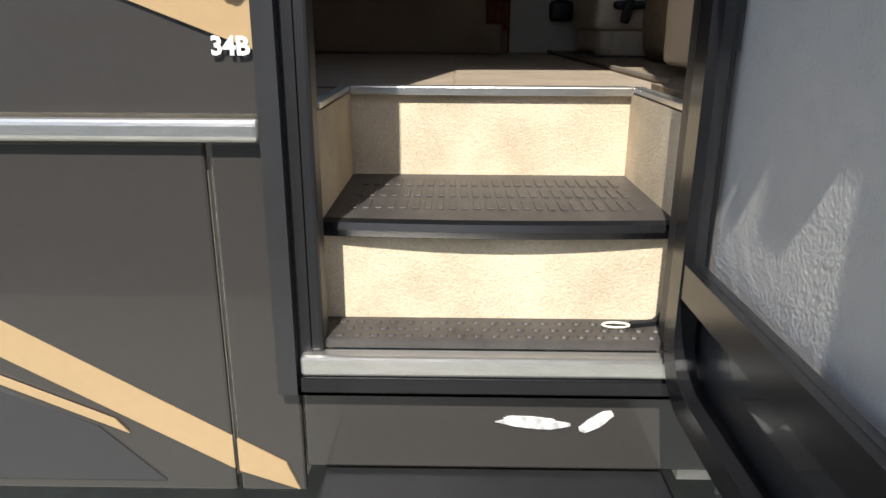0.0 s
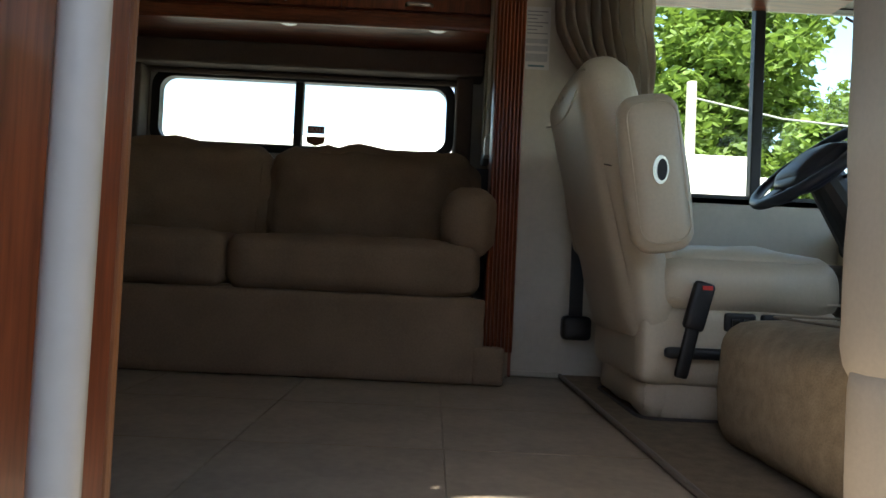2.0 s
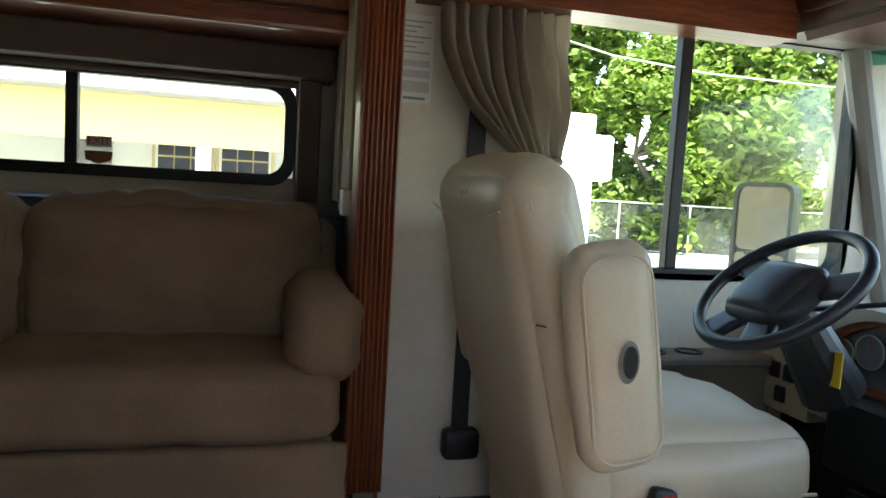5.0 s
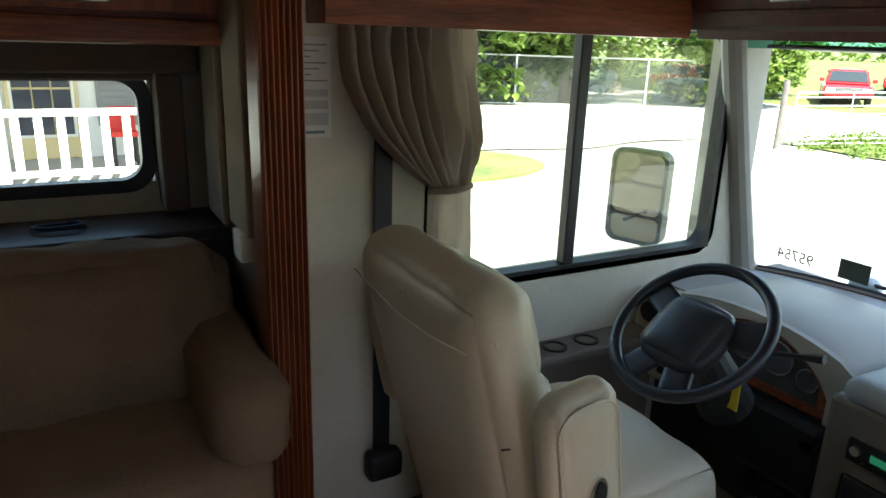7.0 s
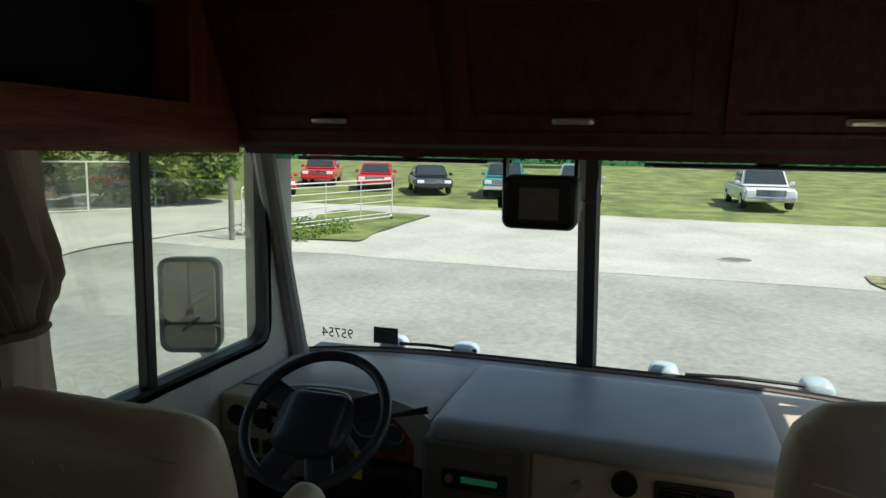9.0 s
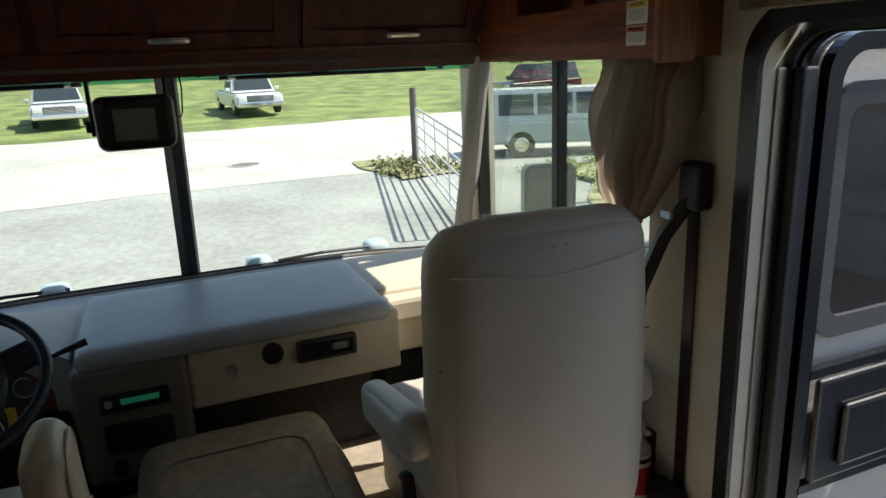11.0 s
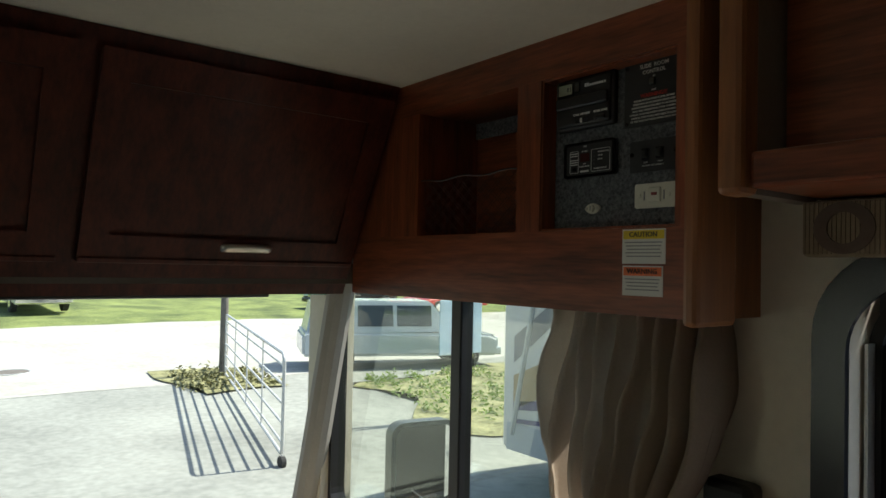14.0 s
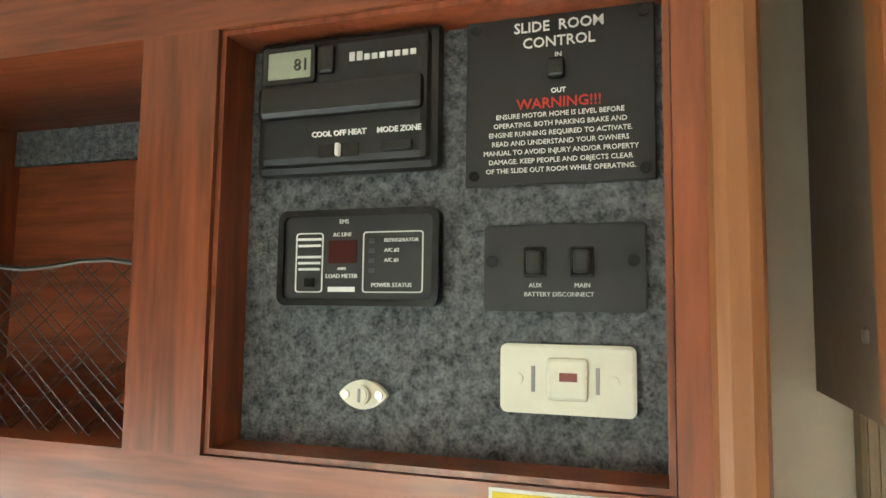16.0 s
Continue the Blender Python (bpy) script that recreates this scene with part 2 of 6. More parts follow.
def arched(x0, x1, z0, z1, r, n=8):
    """A doorway outline: round at the top, square at the foot."""
    out = []
    for cx, a in ((x1 - r, 0), (x0 + r, 90)):
        out += [(cx + r * math.cos(radians(a + 90 * k / n)), z1 - r + r * math.sin(radians(a + 90 * k / n))) for k in range(n + 1)]
    return out + [(x0, z0), (x1, z0)]


def lift(axis, p, d):
    """A point of a drawing in the plane across an axis, at depth d."""
    return {"x": (d, p[0], p[1]), "y": (p[0], d, p[1]), "z": (p[0], p[1], d)}[axis]


def ring(outer, inner, axis, d0, d1):
    """A frame between two loops of the same count, from depth d0 to d1."""
    bm = bmesh.new()
    n = len(outer)
    g = [[bm.verts.new(lift(axis, p, d)) for p in loop] for loop, d in ((outer, d0), (outer, d1), (inner, d1), (inner, d0))]
    for a, b in zip(g, g[1:] + g[:1]):
        for k in range(n):
            bm.faces.new((a[k], a[(k + 1) % n], b[(k + 1) % n], b[k]))
    bmesh.ops.recalc_face_normals(bm, faces=bm.faces)
    return bm


def slab(loop, axis, d0, d1, bev=0.0):
    """A flat plate of any outline."""
    bm = bmesh.new()
    a, b = ([bm.verts.new(lift(axis, p, d)) for p in loop] for d in (d0, d1))
    bm.faces.new(a), bm.faces.new(b[::-1])
    n = len(loop)
    for k in range(n):
        bm.faces.new((a[k], b[k], b[(k + 1) % n], a[(k + 1) % n]))
    bmesh.ops.recalc_face_normals(bm, faces=bm.faces)
    if bev:
        rim = [e for e in bm.edges if all(len(f.verts) != 4 or n == 4 for f in e.link_faces) or any(len(f.verts) == n for f in e.link_faces)]
        bmesh.ops.bevel(bm, geom=rim, offset=bev, segments=2, affect="EDGES")
    return bm


def soft(size, r, puff=0.0, wrinkle=0.0, m=None, n=12, seed=0):
    """A padded block of that size, with rounded edges, bulging faces and creases, at the pose m."""
    bm = bmesh.new()
    bmesh.ops.create_cube(bm, size=2)
    bmesh.ops.subdivide_edges(bm, edges=bm.edges[:], cuts=n, use_grid_fill=True)
    h = Vector(size) / 2
    for v in bm.verts:
        u = v.co.copy()
        u = Vector([math.copysign(1 - (1 - abs(c)) ** 1.6, c) for c in u])
        p = Vector([u[i] * h[i] for i in range(3)])
        q = Vector([max(-h[i] + r, min(h[i] - r, p[i])) for i in range(3)])
        d = p - q
        nrm = d.normalized() if d.length > 1e-6 else Vector((0, 0, 0))
        if d.length > 1e-6:
            p = q + nrm * r
        f = [(1 - abs(c) ** 2) for c in u]
        k = max(range(3), key=lambda i: abs(u[i]))
        b = 1.0
        for i in range(3):
            if i != k:
                b *= max(0, f[i])
        off = puff * b
        if wrinkle:
            off += wrinkle * (noise.noise(p * 9 + Vector((seed, 0, 0))) + 0.5 * noise.noise(p * 23 + Vector((0, seed, 0))))
        ax = Vector((0, 0, 0))
        ax[k] = math.copysign(1, u[k])
        v.co = p + ax * off
    if m is not None:
        bm.transform(m)
    for f in bm.faces:
        f.smooth = True
    return bm


def text(s, size, m, material, parent, align="CENTER", name="lettering", bold=0.0):
    c = bpy.data.curves.new(name, "FONT")
    c.body, c.size, c.align_x, c.align_y, c.extrude = s, size, align, "CENTER", 0.0004
    c.resolution_u, c.offset = 2, bold
    tmp = new("tmp", c)
    bpy.context.view_layer.update()
    me = bpy.data.meshes.new_from_object(tmp.evaluated_get(bpy.context.evaluated_depsgraph_get()))
    bpy.data.objects.remove(tmp)
    bm = bmesh.new()
    bm.from_mesh(me)
    bpy.data.meshes.remove(me)
    bm.transform(m)
    return part(name, bm, material, parent)


def face_plus_y(x, y, z):
    """Lettering on a wall that is read looking along -y."""
    return Matrix(((-1, 0, 0, x), (0, 0, 1, y), (0, 1, 0, z), (0, 0, 0, 1)))


def face_minus_y(x, y, z):
    return Matrix(((1, 0, 0, x), (0, 0, -1, y), (0, 1, 0, z), (0, 0, 0, 1)))


def face_minus_x(x, y, z):
    """Lettering that is read looking along +x."""
    return Matrix(((0, 0, -1, x), (-1, 0, 0, y), (0, 1, 0, z), (0, 0, 0, 1)))


# ---- ground ----
def ground_z(x, y):
    return -1.05 + max(0.0, min(x, 60) - 20) * 0.04


def sheet(x0, x1, y0, y1, nx, ny, dz=0.0, edge=None):
    bm = bmesh.new()
    g = []
    for i in range(nx + 1):
        row = []
        for j in range(ny + 1):
            x, y = x0 + (x1 - x0) * i / nx, y0 + (y1 - y0) * j / ny
            if edge and (i in (0, nx) or j in (0, ny)):
                x += edge * noise.noise((x * 0.4, y * 0.4, 1))
                y += edge * noise.noise((x * 0.4, y * 0.4, 7))
            row.append(bm.verts.new((x, y, ground_z(x, y) + dz)))
        g.append(row)
    for i in range(nx):
        for j in range(ny):
            bm.faces.new((g[i][j], g[i + 1][j], g[i + 1][j + 1], g[i][j + 1]))
    return bm


solid("ground", sheet(-900, 900, -900, 900, 225, 6), GRASS, "rough green lawn with dry yellow patches", "grass", "structure")
solid("pavement", sheet(-30, 15.5, -40, 16, 60, 40, 0.012, 0.8), ASPHALT, "pale grey worn asphalt yard", "asphalt", "structure")
solid("road", sheet(14.8, 26.5, -60, 40, 16, 60, 0.018, 0.5), ROADMAT, "bleached pale road with worn patches", "road", "structure")
solid("pavement", sheet(2, 20, 14, 23.5, 24, 16, 0.05, 0.6), ROADMAT, "pale side lane leading away past the fence", "lane", "structure")

solid("verge", slab([(6.6 + 2.3 * math.cos(radians(a)) * (1 + 0.12 * noise.noise((a * 0.05, 1, 2))), 12.8 + 1.7 * math.sin(radians(a))) for a in range(0, 360, 12)], "z", -1.05, -0.985), GRASS, "island of bright grass beside the lane", "grass", "structure")

# ---- coach shell ----
XB, XR, XF = -2.6, 0.42, 2.2          # back wall, slide edge, windscreen corner
YP, YD, YS = 0.02, 2.38, 3.09         # inner faces: door side, driver side, slide-out
ZC = 1.895
T = 0.1


def planks():
    bm = bmesh.new()
    bmesh.ops.create_grid(bm, x_segments=1, y_segments=1, size=0.5)
    bmesh.ops.transform(bm, matrix=Matrix.Diagonal((0.452, 0.452, 1, 1)), verts=bm.verts)
    r = bmesh.ops.extrude_face_region(bm, geom=bm.faces[:])
    bmesh.ops.translate(bm, vec=(0, 0, -0.004), verts=[v for v in r["geom"] if isinstance(v, bmesh.types.BMVert)])
    bmesh.ops.recalc_face_normals(bm, faces=bm.faces)
    return bm


floor = solid("floor", join(box(XB, 2.3, 0.374, YS, -0.06, -0.004), box(XB, 0.038, YP, 0.374, -0.06, -0.004), box(0.647, 2.3, YP, 0.374, -0.06, -0.004)), VINYL, "beige stone-look vinyl floor", "floor", "structure")
cab_carpet = solid("floor", join(box(0.72, 1.66, 0.34, YD, -0.003, 0.01), box(0.66, 1.9, YP, 0.34, -0.003, 0.012)),
                   mat("cab_carpet", (0.21, 0.17, 0.12), 0.97, 0.2, 30, 0.8, 200, spec=0.1), "taupe cab carpet beside the seats", "carpet", "structure")
solid("trim", cyl((0.72, 0.4, 0.008), (0.72, YD, 0.008), 0.008, seg=8), DASHGREY, "thin binding along the carpet edge", "trim", "structure")

# door side wall, with the doorway and the cab window
DX0, DX1, DZ0, DZ1 = 0.03, 0.645, -0.40, 1.50
WX0, WX1, WZ0, WZ1 = 1.0, 2.16, 0.72, 1.46
yo = -0.09
solid("wall_door_side", join(
    box(XB, DX0, yo + 0.004, YP, -0.6, ZC), box(DX0, DX1, yo + 0.004, YP, DZ1, ZC), box(DX1, WX0, yo + 0.004, YP, -0.6, ZC),
    box(WX0, WX1, yo + 0.004, YP, -0.6, WZ0), box(WX0, WX1, yo + 0.004, YP, WZ1, ZC), box(WX1, 2.26, yo + 0.004, YP, -0.6, ZC)),
    WALLPAPER, "cream papered wall beside the entry door", "wall", "structure")
solid("wall_driver_side", join(
    box(0.46, 0.92, YD, YD + T, -0.6, ZC), box(0.92, 2.08, YD, YD + T, -0.6, 0.70), box(0.92, 2.08, YD, YD + T, 1.46, ZC), box(2.08, 2.26, YD, YD + T, -0.6, ZC)),
    WALLPAPER, "cream papered wall beside the driver", "wall", "structure")
solid("wall_slide", join(
    box(XB, XR + T, YS, YS + 0.06, 0, 0.93), box(XB, XR + T, YS, YS + 0.06, 1.27, ZC), box(XR - 0.13, XR + T, YS, YS + 0.06, 0.93, 1.27),
    box(-1.42, -1.12, YS, YS + 0.06, 0.93, 1.27), box(XB, -2.2, YS, YS + 0.06, 0.93, 1.27)), WALLPAPER, "cream slide-out wall behind the sofa", "wall", "structure")
solid("wall_slide_end", box(XR + 0.04, XR + T - 0.002, YD - 0.04, YS, -0.05, ZC), TANPANEL, "tan fabric end wall of the slide-out", "wall", "structure")
solid("wall_back", box(XB - 0.06, XB, YP, YS, -0.05, ZC), WOODV, "cherry wood rear partition", "wall", "structure")
solid("ceiling", box(XB, 2.3, YP, YS + 0.06, ZC, ZC + 0.045), CEIL, "cream padded ceiling", "ceiling", "structure")
solid("wall_front", join(box(2.26, 2.52, YP, YD, -0.6, 0.58), box(1.72, 2.3, -0.05, YD + 0.06, 1.45, 1.5)), DASHGREY, "front bulkhead under the windscreen", "wall", "structure")
solid("roof", box(XB, 2.36, yo, YD + T, ZC + 0.05, ZC + 0.105, 0.02), WHITE, "white coach roof", "roof", "structure")

# ---- windscreen ----
def shield_x(y, z):
    """The windscreen leans back and curves round at its corners."""
    return 2.655 - 0.277 * z - 0.20 * abs((y - 1.2) / 1.2) ** 4


def shield(z0, z1, y0, y1, n=24):
    bm = bmesh.new()
    g = [[bm.verts.new((shield_x(y0 + (y1 - y0) * i / n, z), y0 + (y1 - y0) * i / n, z)) for i in range(n + 1)] for z in (z0, z1)]
    for i in range(n):
        bm.faces.new((g[0][i], g[0][i + 1], g[1][i + 1], g[1][i]))
    for f in bm.faces:
        f.smooth = True
    return bm


wind = thing("window_1", (2.4, 1.2, 0.58), "wide two-pane windscreen with a green top band", "windscreen", kind="structure")
for a, b in ((0.01, 1.18), (1.21, 2.39)):
    for nm, z0, z1, mt in (("pane", 0.6, 1.405, GLASS), ("tint_band", 1.405, 1.50, TINT)):
        o = part(nm, shield(z0, z1, a, b), mt, wind)
        o.visible_shadow = False
part("post", join(tube([(shield_x(1.195, z), 1.195, z) for z in (0.58, 1.5)], 0.04, 6)), BLACK, wind, "black upright between the panes")
part("seal", tube([(shield_x(y, 0.61) - 0.01, y, 0.605) for y in np.linspace(0.02, 2.38, 30)], 0.012, 6), BLACK, wind)
part("seal", tube([(shield_x(y, 1.47), y, 1.47) for y in np.linspace(0.02, 2.38, 30)], 0.012, 6), BLACK, wind)
PILLAR = mat("grey_pillar_cover", (0.3, 0.285, 0.25), 0.55, 0.06, 8, 0.2, 150)
for y, s in ((2.385, 1), (0.015, -1)):
    solid("pillar", tube([(shield_x(y, z) - 0.02, y - 0.012 * s, z) for z in (0.56, 0.62, 0.9, 1.2, 1.5)], [0.075, 0.05, 0.044, 0.042, 0.042], 12), PILLAR, "grey moulded windscreen pillar", "pillar", "structure")

# writing on the windscreen, read from outside
stick = thing("windscreen_sticker", (2.44, 2.03, 0.64), "small dark square sticker on the windscreen", "sticker")
part("film", box(2.425, 2.428, 1.975, 2.085, 0.63, 0.70), mat("dark_green_film", (0.05, 0.06, 0.05), 0.7), stick)
numb = thing("windscreen_number", (2.44, 2.2, 0.64), "faint stock number inked on the windscreen glass", "number")
text("95754", 0.06, Matrix(((0, 0, 1, 2.405), (1, 0, 0, 2.245), (0, 1, 0, 0.66), (0, 0, 0, 1))), DARKINK, numb)

# ---- side windows ----
def coach_window(name, axis, d, x0, x1, z0, z1, mids, label, wid=0.035, dep=0.05, r=0.09, sgn=-1):
    w = thing(name, (x0, d, z0), label, "window", kind="structure")
    part("window_frame", ring(rrect(x0, x1, z0, z1, r), rrect(x0 + wid, x1 - wid, z0 + wid, z1 - wid, r - wid * 0.6), axis, d - dep / 2, d + dep / 2), BLACK, w, "black rounded window frame")
    for x in mids:
        part("mullion", box(x - 0.02, x + 0.02, d - 0.02, d + 0.02, z0 + wid, z1 - wid, 0.004), BLACK, w)
    xs = [x0 + wid, *mids, x1 - wid]
    for a, b in zip(xs, xs[1:]):
        o = part("pane", box(a, b, d - 0.002, d + 0.002, z0 + wid * 0.8, z1 - wid * 0.8), GLASS, w)
        o.visible_shadow = False
    return w


coach_window("window_2", "y", 2.405, 0.90, 2.10, 0.68, 1.48, [1.435], "black-framed sliding driver window")
coach_window("window_3", "y", -0.03, 0.98, 2.18, 0.70, 1.48, [1.55], "black-framed sliding passenger window")
coach_window("window_4", "y", YS + 0.01, -1.15, 0.295, 0.9, 1.285, [-0.45], "black-framed slide-out window behind the sofa", 0.04)
coach_window("window_5", "y", YS + 0.01, -2.22, -1.39, 0.9, 1.32, [], "black-framed window farther along the slide-out", 0.04)
exit_sign = thing("exit_sticker", (-0.36, 3.09, 0.99), "red exit lettering sticker on the window", "sticker")
part("card", box(-0.40, -0.32, 3.07, 3.072, 1.0, 1.035), PAPER, exit_sign)
text("EXIT", 0.036, face_minus_y(-0.36, 3.069, 1.018), REDINK, exit_sign)
part("pull_tab", slab([(-0.405, 0.985), (-0.315, 0.985), (-0.32, 0.955), (-0.36, 0.94), (-0.40, 0.955)], "y", 3.068, 3.074), WOODL, exit_sign, "brown shield-shaped tab")

# ---- overhead cabinets ----
def handle(parent, x, y, z, axis="y", w=0.12):
    a = Vector((0, w / 2, 0)) if axis == "y" else Vector((w / 2, 0, 0))
    out = Vector((-0.022, 0, 0)) if axis == "y" else Vector((0, -0.022, 0))
    c = Vector((x, y, z))
    pts = [c - a * 0.9, c - a * 0.85 + out * 0.8, c + out, c + a * 0.85 + out * 0.8, c + a * 0.9]
    bm = tube(bend(pts, 0.012), 0.006, 8)
    for v in bm.verts:
        v.co.z = z + (v.co.z - z) * 1.5
    return smooth(part("handle", bm, NICKEL, parent, "brushed nickel bow handle"))


def cabinet_door(parent, y0, y1, z0, z1, x):
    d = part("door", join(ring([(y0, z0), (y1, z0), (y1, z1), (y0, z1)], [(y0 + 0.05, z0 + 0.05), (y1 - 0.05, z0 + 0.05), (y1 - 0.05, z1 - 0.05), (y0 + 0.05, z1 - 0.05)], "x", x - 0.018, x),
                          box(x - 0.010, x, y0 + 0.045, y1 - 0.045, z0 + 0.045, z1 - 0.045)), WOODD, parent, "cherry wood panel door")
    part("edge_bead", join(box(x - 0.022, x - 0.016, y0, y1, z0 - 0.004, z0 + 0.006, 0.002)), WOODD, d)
    return d


FXC = 1.705
fc = thing("front_overhead_cabinet", (FXC, 1.2, 1.43), "dark cherry overhead cabinet above the windscreen", "cabinet")
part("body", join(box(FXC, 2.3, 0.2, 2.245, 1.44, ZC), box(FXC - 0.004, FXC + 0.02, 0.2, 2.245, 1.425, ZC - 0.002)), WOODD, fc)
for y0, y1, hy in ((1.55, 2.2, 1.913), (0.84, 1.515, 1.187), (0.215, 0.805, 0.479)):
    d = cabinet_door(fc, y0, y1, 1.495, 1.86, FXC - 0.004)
    handle(d, FXC - 0.012, hy, 1.527)

lean = Matrix(((1, 0, -0.5, 0.75), (0, 1, 0, 0), (0, 0, 1, 0), (0, 0, 0, 1)))  # the face leans out towards the ceiling
for o in fc.children_recursive:
    o.data.transform(lean)

dc = thing("driver_overhead_cabinet", (1.1, 2.3, 1.425), "cherry side cabinet with an open dark cubby", "cabinet")
part("body", box(0.572, FXC - 0.004, 2.245, YD, 1.425, 1.565), WOOD, dc)
part("top_rail", box(0.572, FXC - 0.004, 2.245, YD, 1.84, ZC), WOOD, dc)
part("stile", box(0.572, 0.80, 2.245, YD, 1.565, 1.84), WOODV, dc)
part("stile", box(1.46, FXC - 0.004, 2.245, YD, 1.565, 1.84), WOODV, dc)
# black sheet puts the cubby's inner shade into the colour
part("cubby_back", box(0.80, 1.46, YD - 0.012, YD - 0.004, 1.565, 1.84), BLACK, dc, "black cubby back standing in for shade")
part("groove", box(0.70, 0.708, 2.242, 2.2455, 1.58, 1.86), BLACK, dc)

PY = 0.195
pc = thing("passenger_overhead_cabinet", (1.2, 0.1, 1.43), "cherry side cabinet with cubby and control panel recess", "cabinet")
part("body", box(0.790, FXC - 0.004, YP, PY, 1.43, 1.562), WOOD, pc)
part("top_rail", box(0.790, FXC - 0.004, YP, PY, 1.825, ZC), WOOD, pc)
for x0, x1 in ((0.790, 0.806), (1.076, 1.134), (1.437, FXC - 0.004)):
    part("stile", box(x0, x1, YP, PY, 1.562, 1.825), WOODV, pc)
part("corner_post", join(box(0.765, 0.790, 0.10, PY + 0.01, 1.42, ZC, 0.008), box(0.772, 0.7895, YP, 0.10, 1.43, ZC)), WOODL, pc, "rounded lighter wood corner post")
part("recess_back", box(0.806, 1.076, 0.155, 0.16, 1.562, 1.825), FELT, pc, "charcoal felt panel")
part("recess_edge", ring([(0.8065, 1.5625), (1.0755, 1.5625), (1.0755, 1.8245), (0.8065, 1.8245)], [(0.810, 1.566), (1.072, 1.566), (1.072, 1.821), (0.810, 1.821)], "y", 0.16, PY - 0.003), WOODV, pc)
part("cubby_lining", box(1.134, 1.437, YP + 0.002, YP + 0.008, 1.562, 1.825), WOOD, pc)
part("cubby_felt", box(1.134, 1.437, YP + 0.008, YP + 0.014, 1.79, 1.825), FELT, pc, "strip of charcoal felt")
net = bmesh.new()
for k in range(18):
    for s in (1, -1):
        pts = [(1.137 + (k * 0.034 + s * t * 0.02) % 0.297, 0.185, 1.566 + t * 0.016) for t in range(8)]
        for a, b in zip(pts, pts[1:]):
            if abs(a[0] - b[0]) < 0.05:
                net = join(net, tube([a, b], 0.0005, 3))
part("cargo_net", net, BLACK, pc, "black stretch cargo net")
part("net_cord", tube([(1.136 + 0.3 * k / 12, 0.186, 1.678 + 0.003 * math.sin(k * 1.2)) for k in range(13)], 0.0018, 6), BLACK, pc)

# controls in the recess
def bars(parent, x0, x1, z0, n, dz, y, material, h=0.0035):
    for i in range(n):
        k = (x1 - x0) * (0.04 + 0.14 * ((i * 7) % 5) / 5)
        part("text_line", box(x0 + k * 0.5, x1 - k * 0.5, y, y + 0.0008, z0 - i * dz - h / 2, z0 - i * dz + h / 2), material, parent)


RY = 0.160
th = thing("thermostat", (1.0, RY, 1.75), "black wall thermostat with a small grey display", "thermostat")
part("body", join(box(0.936, 1.061, RY, RY + 0.012, 1.733, 1.823, 0.005), box(0.941, 1.056, RY + 0.010, RY + 0.018, 1.738, 1.818, 0.005)), BLACK, th)
part("cover", box(0.943, 1.054, RY + 0.016, RY + 0.024, 1.767, 1.789, 0.004), BLACKG, th, "glossy black flip cover")
part("display", box(1.018, 1.049, RY + 0.0175, RY + 0.0195, 1.793, 1.811), mat("lcd", (0.34, 0.37, 0.27), 0.3), th, "pale green display")
part("display_rim", ring(rrect(1.015, 1.052, 1.790, 1.814, 0.002, 3), rrect(1.018, 1.049, 1.793, 1.811, 0.001, 3), "y", RY + 0.0175, RY + 0.0208), BLACKG, th)
part("button", box(1.002, 1.013, RY + 0.017, RY + 0.022, 1.794, 1.812, 0.002), BLACKG, th)
part("button", box(0.950, 0.970, RY + 0.017, RY + 0.021, 1.743, 1.750, 0.0015), BLACKG, th)
part("slider_slot", box(0.985, 1.012, RY + 0.0175, RY + 0.019, 1.742, 1.750), BLACKG, th)
part("slider", box(0.9965, 0.9995, RY + 0.018, RY + 0.022, 1.742, 1.750, 0.001), WHITEINK, th)
for k in range(9):
    part("name_mark", box(0.949 + 0.005 * k, 0.9525 + 0.005 * k, RY + 0.0178, RY + 0.0188, 1.801, 1.8045 + (0.002 if k in (7, 8) else 0)), WHITEINK, th, "pale maker's mark")
text("COOL OFF HEAT", 0.0048, face_plus_y(0.9985, RY + 0.0185, 1.7565), WHITEINK, th, bold=0.0001)
text("MODE ZONE", 0.0048, face_plus_y(0.959, RY + 0.0185, 1.7565), WHITEINK, th, bold=0.0001)
text("81", 0.011, face_plus_y(1.025, RY + 0.0200, 1.8015), DARKINK, th)

sr = thing("slide_room_control", (0.865, RY, 1.75), "black slide room switch plate with white lettering", "control panel")
part("plate", box(0.814, 0.922, RY, RY + 0.005, 1.722, 1.822, 0.001), BLACK, sr)
for x in (0.820, 0.916):
    for z in (1.728, 1.816):
        part("screw", cyl((x, RY + 0.004, z), (x, RY + 0.0068, z), 0.003, seg=10), BLACKG, sr)
part("rocker_switch", box(0.863, 0.873, RY + 0.004, RY + 0.011, 1.782, 1.794, 0.002), BLACKG, sr)
ty = RY + 0.0054
WARN = ("ENSURE MOTOR HOME IS LEVEL BEFORE", "OPERATING. BOTH PARKING BRAKE AND", "ENGINE RUNNING REQUIRED TO ACTIVATE.", "READ AND UNDERSTAND YOUR OWNERS",
        "MANUAL TO AVOID INJURY AND/OR PROPERTY", "DAMAGE. KEEP PEOPLE AND OBJECTS CLEAR", "OF THE SLIDE OUT ROOM WHILE OPERATING.")
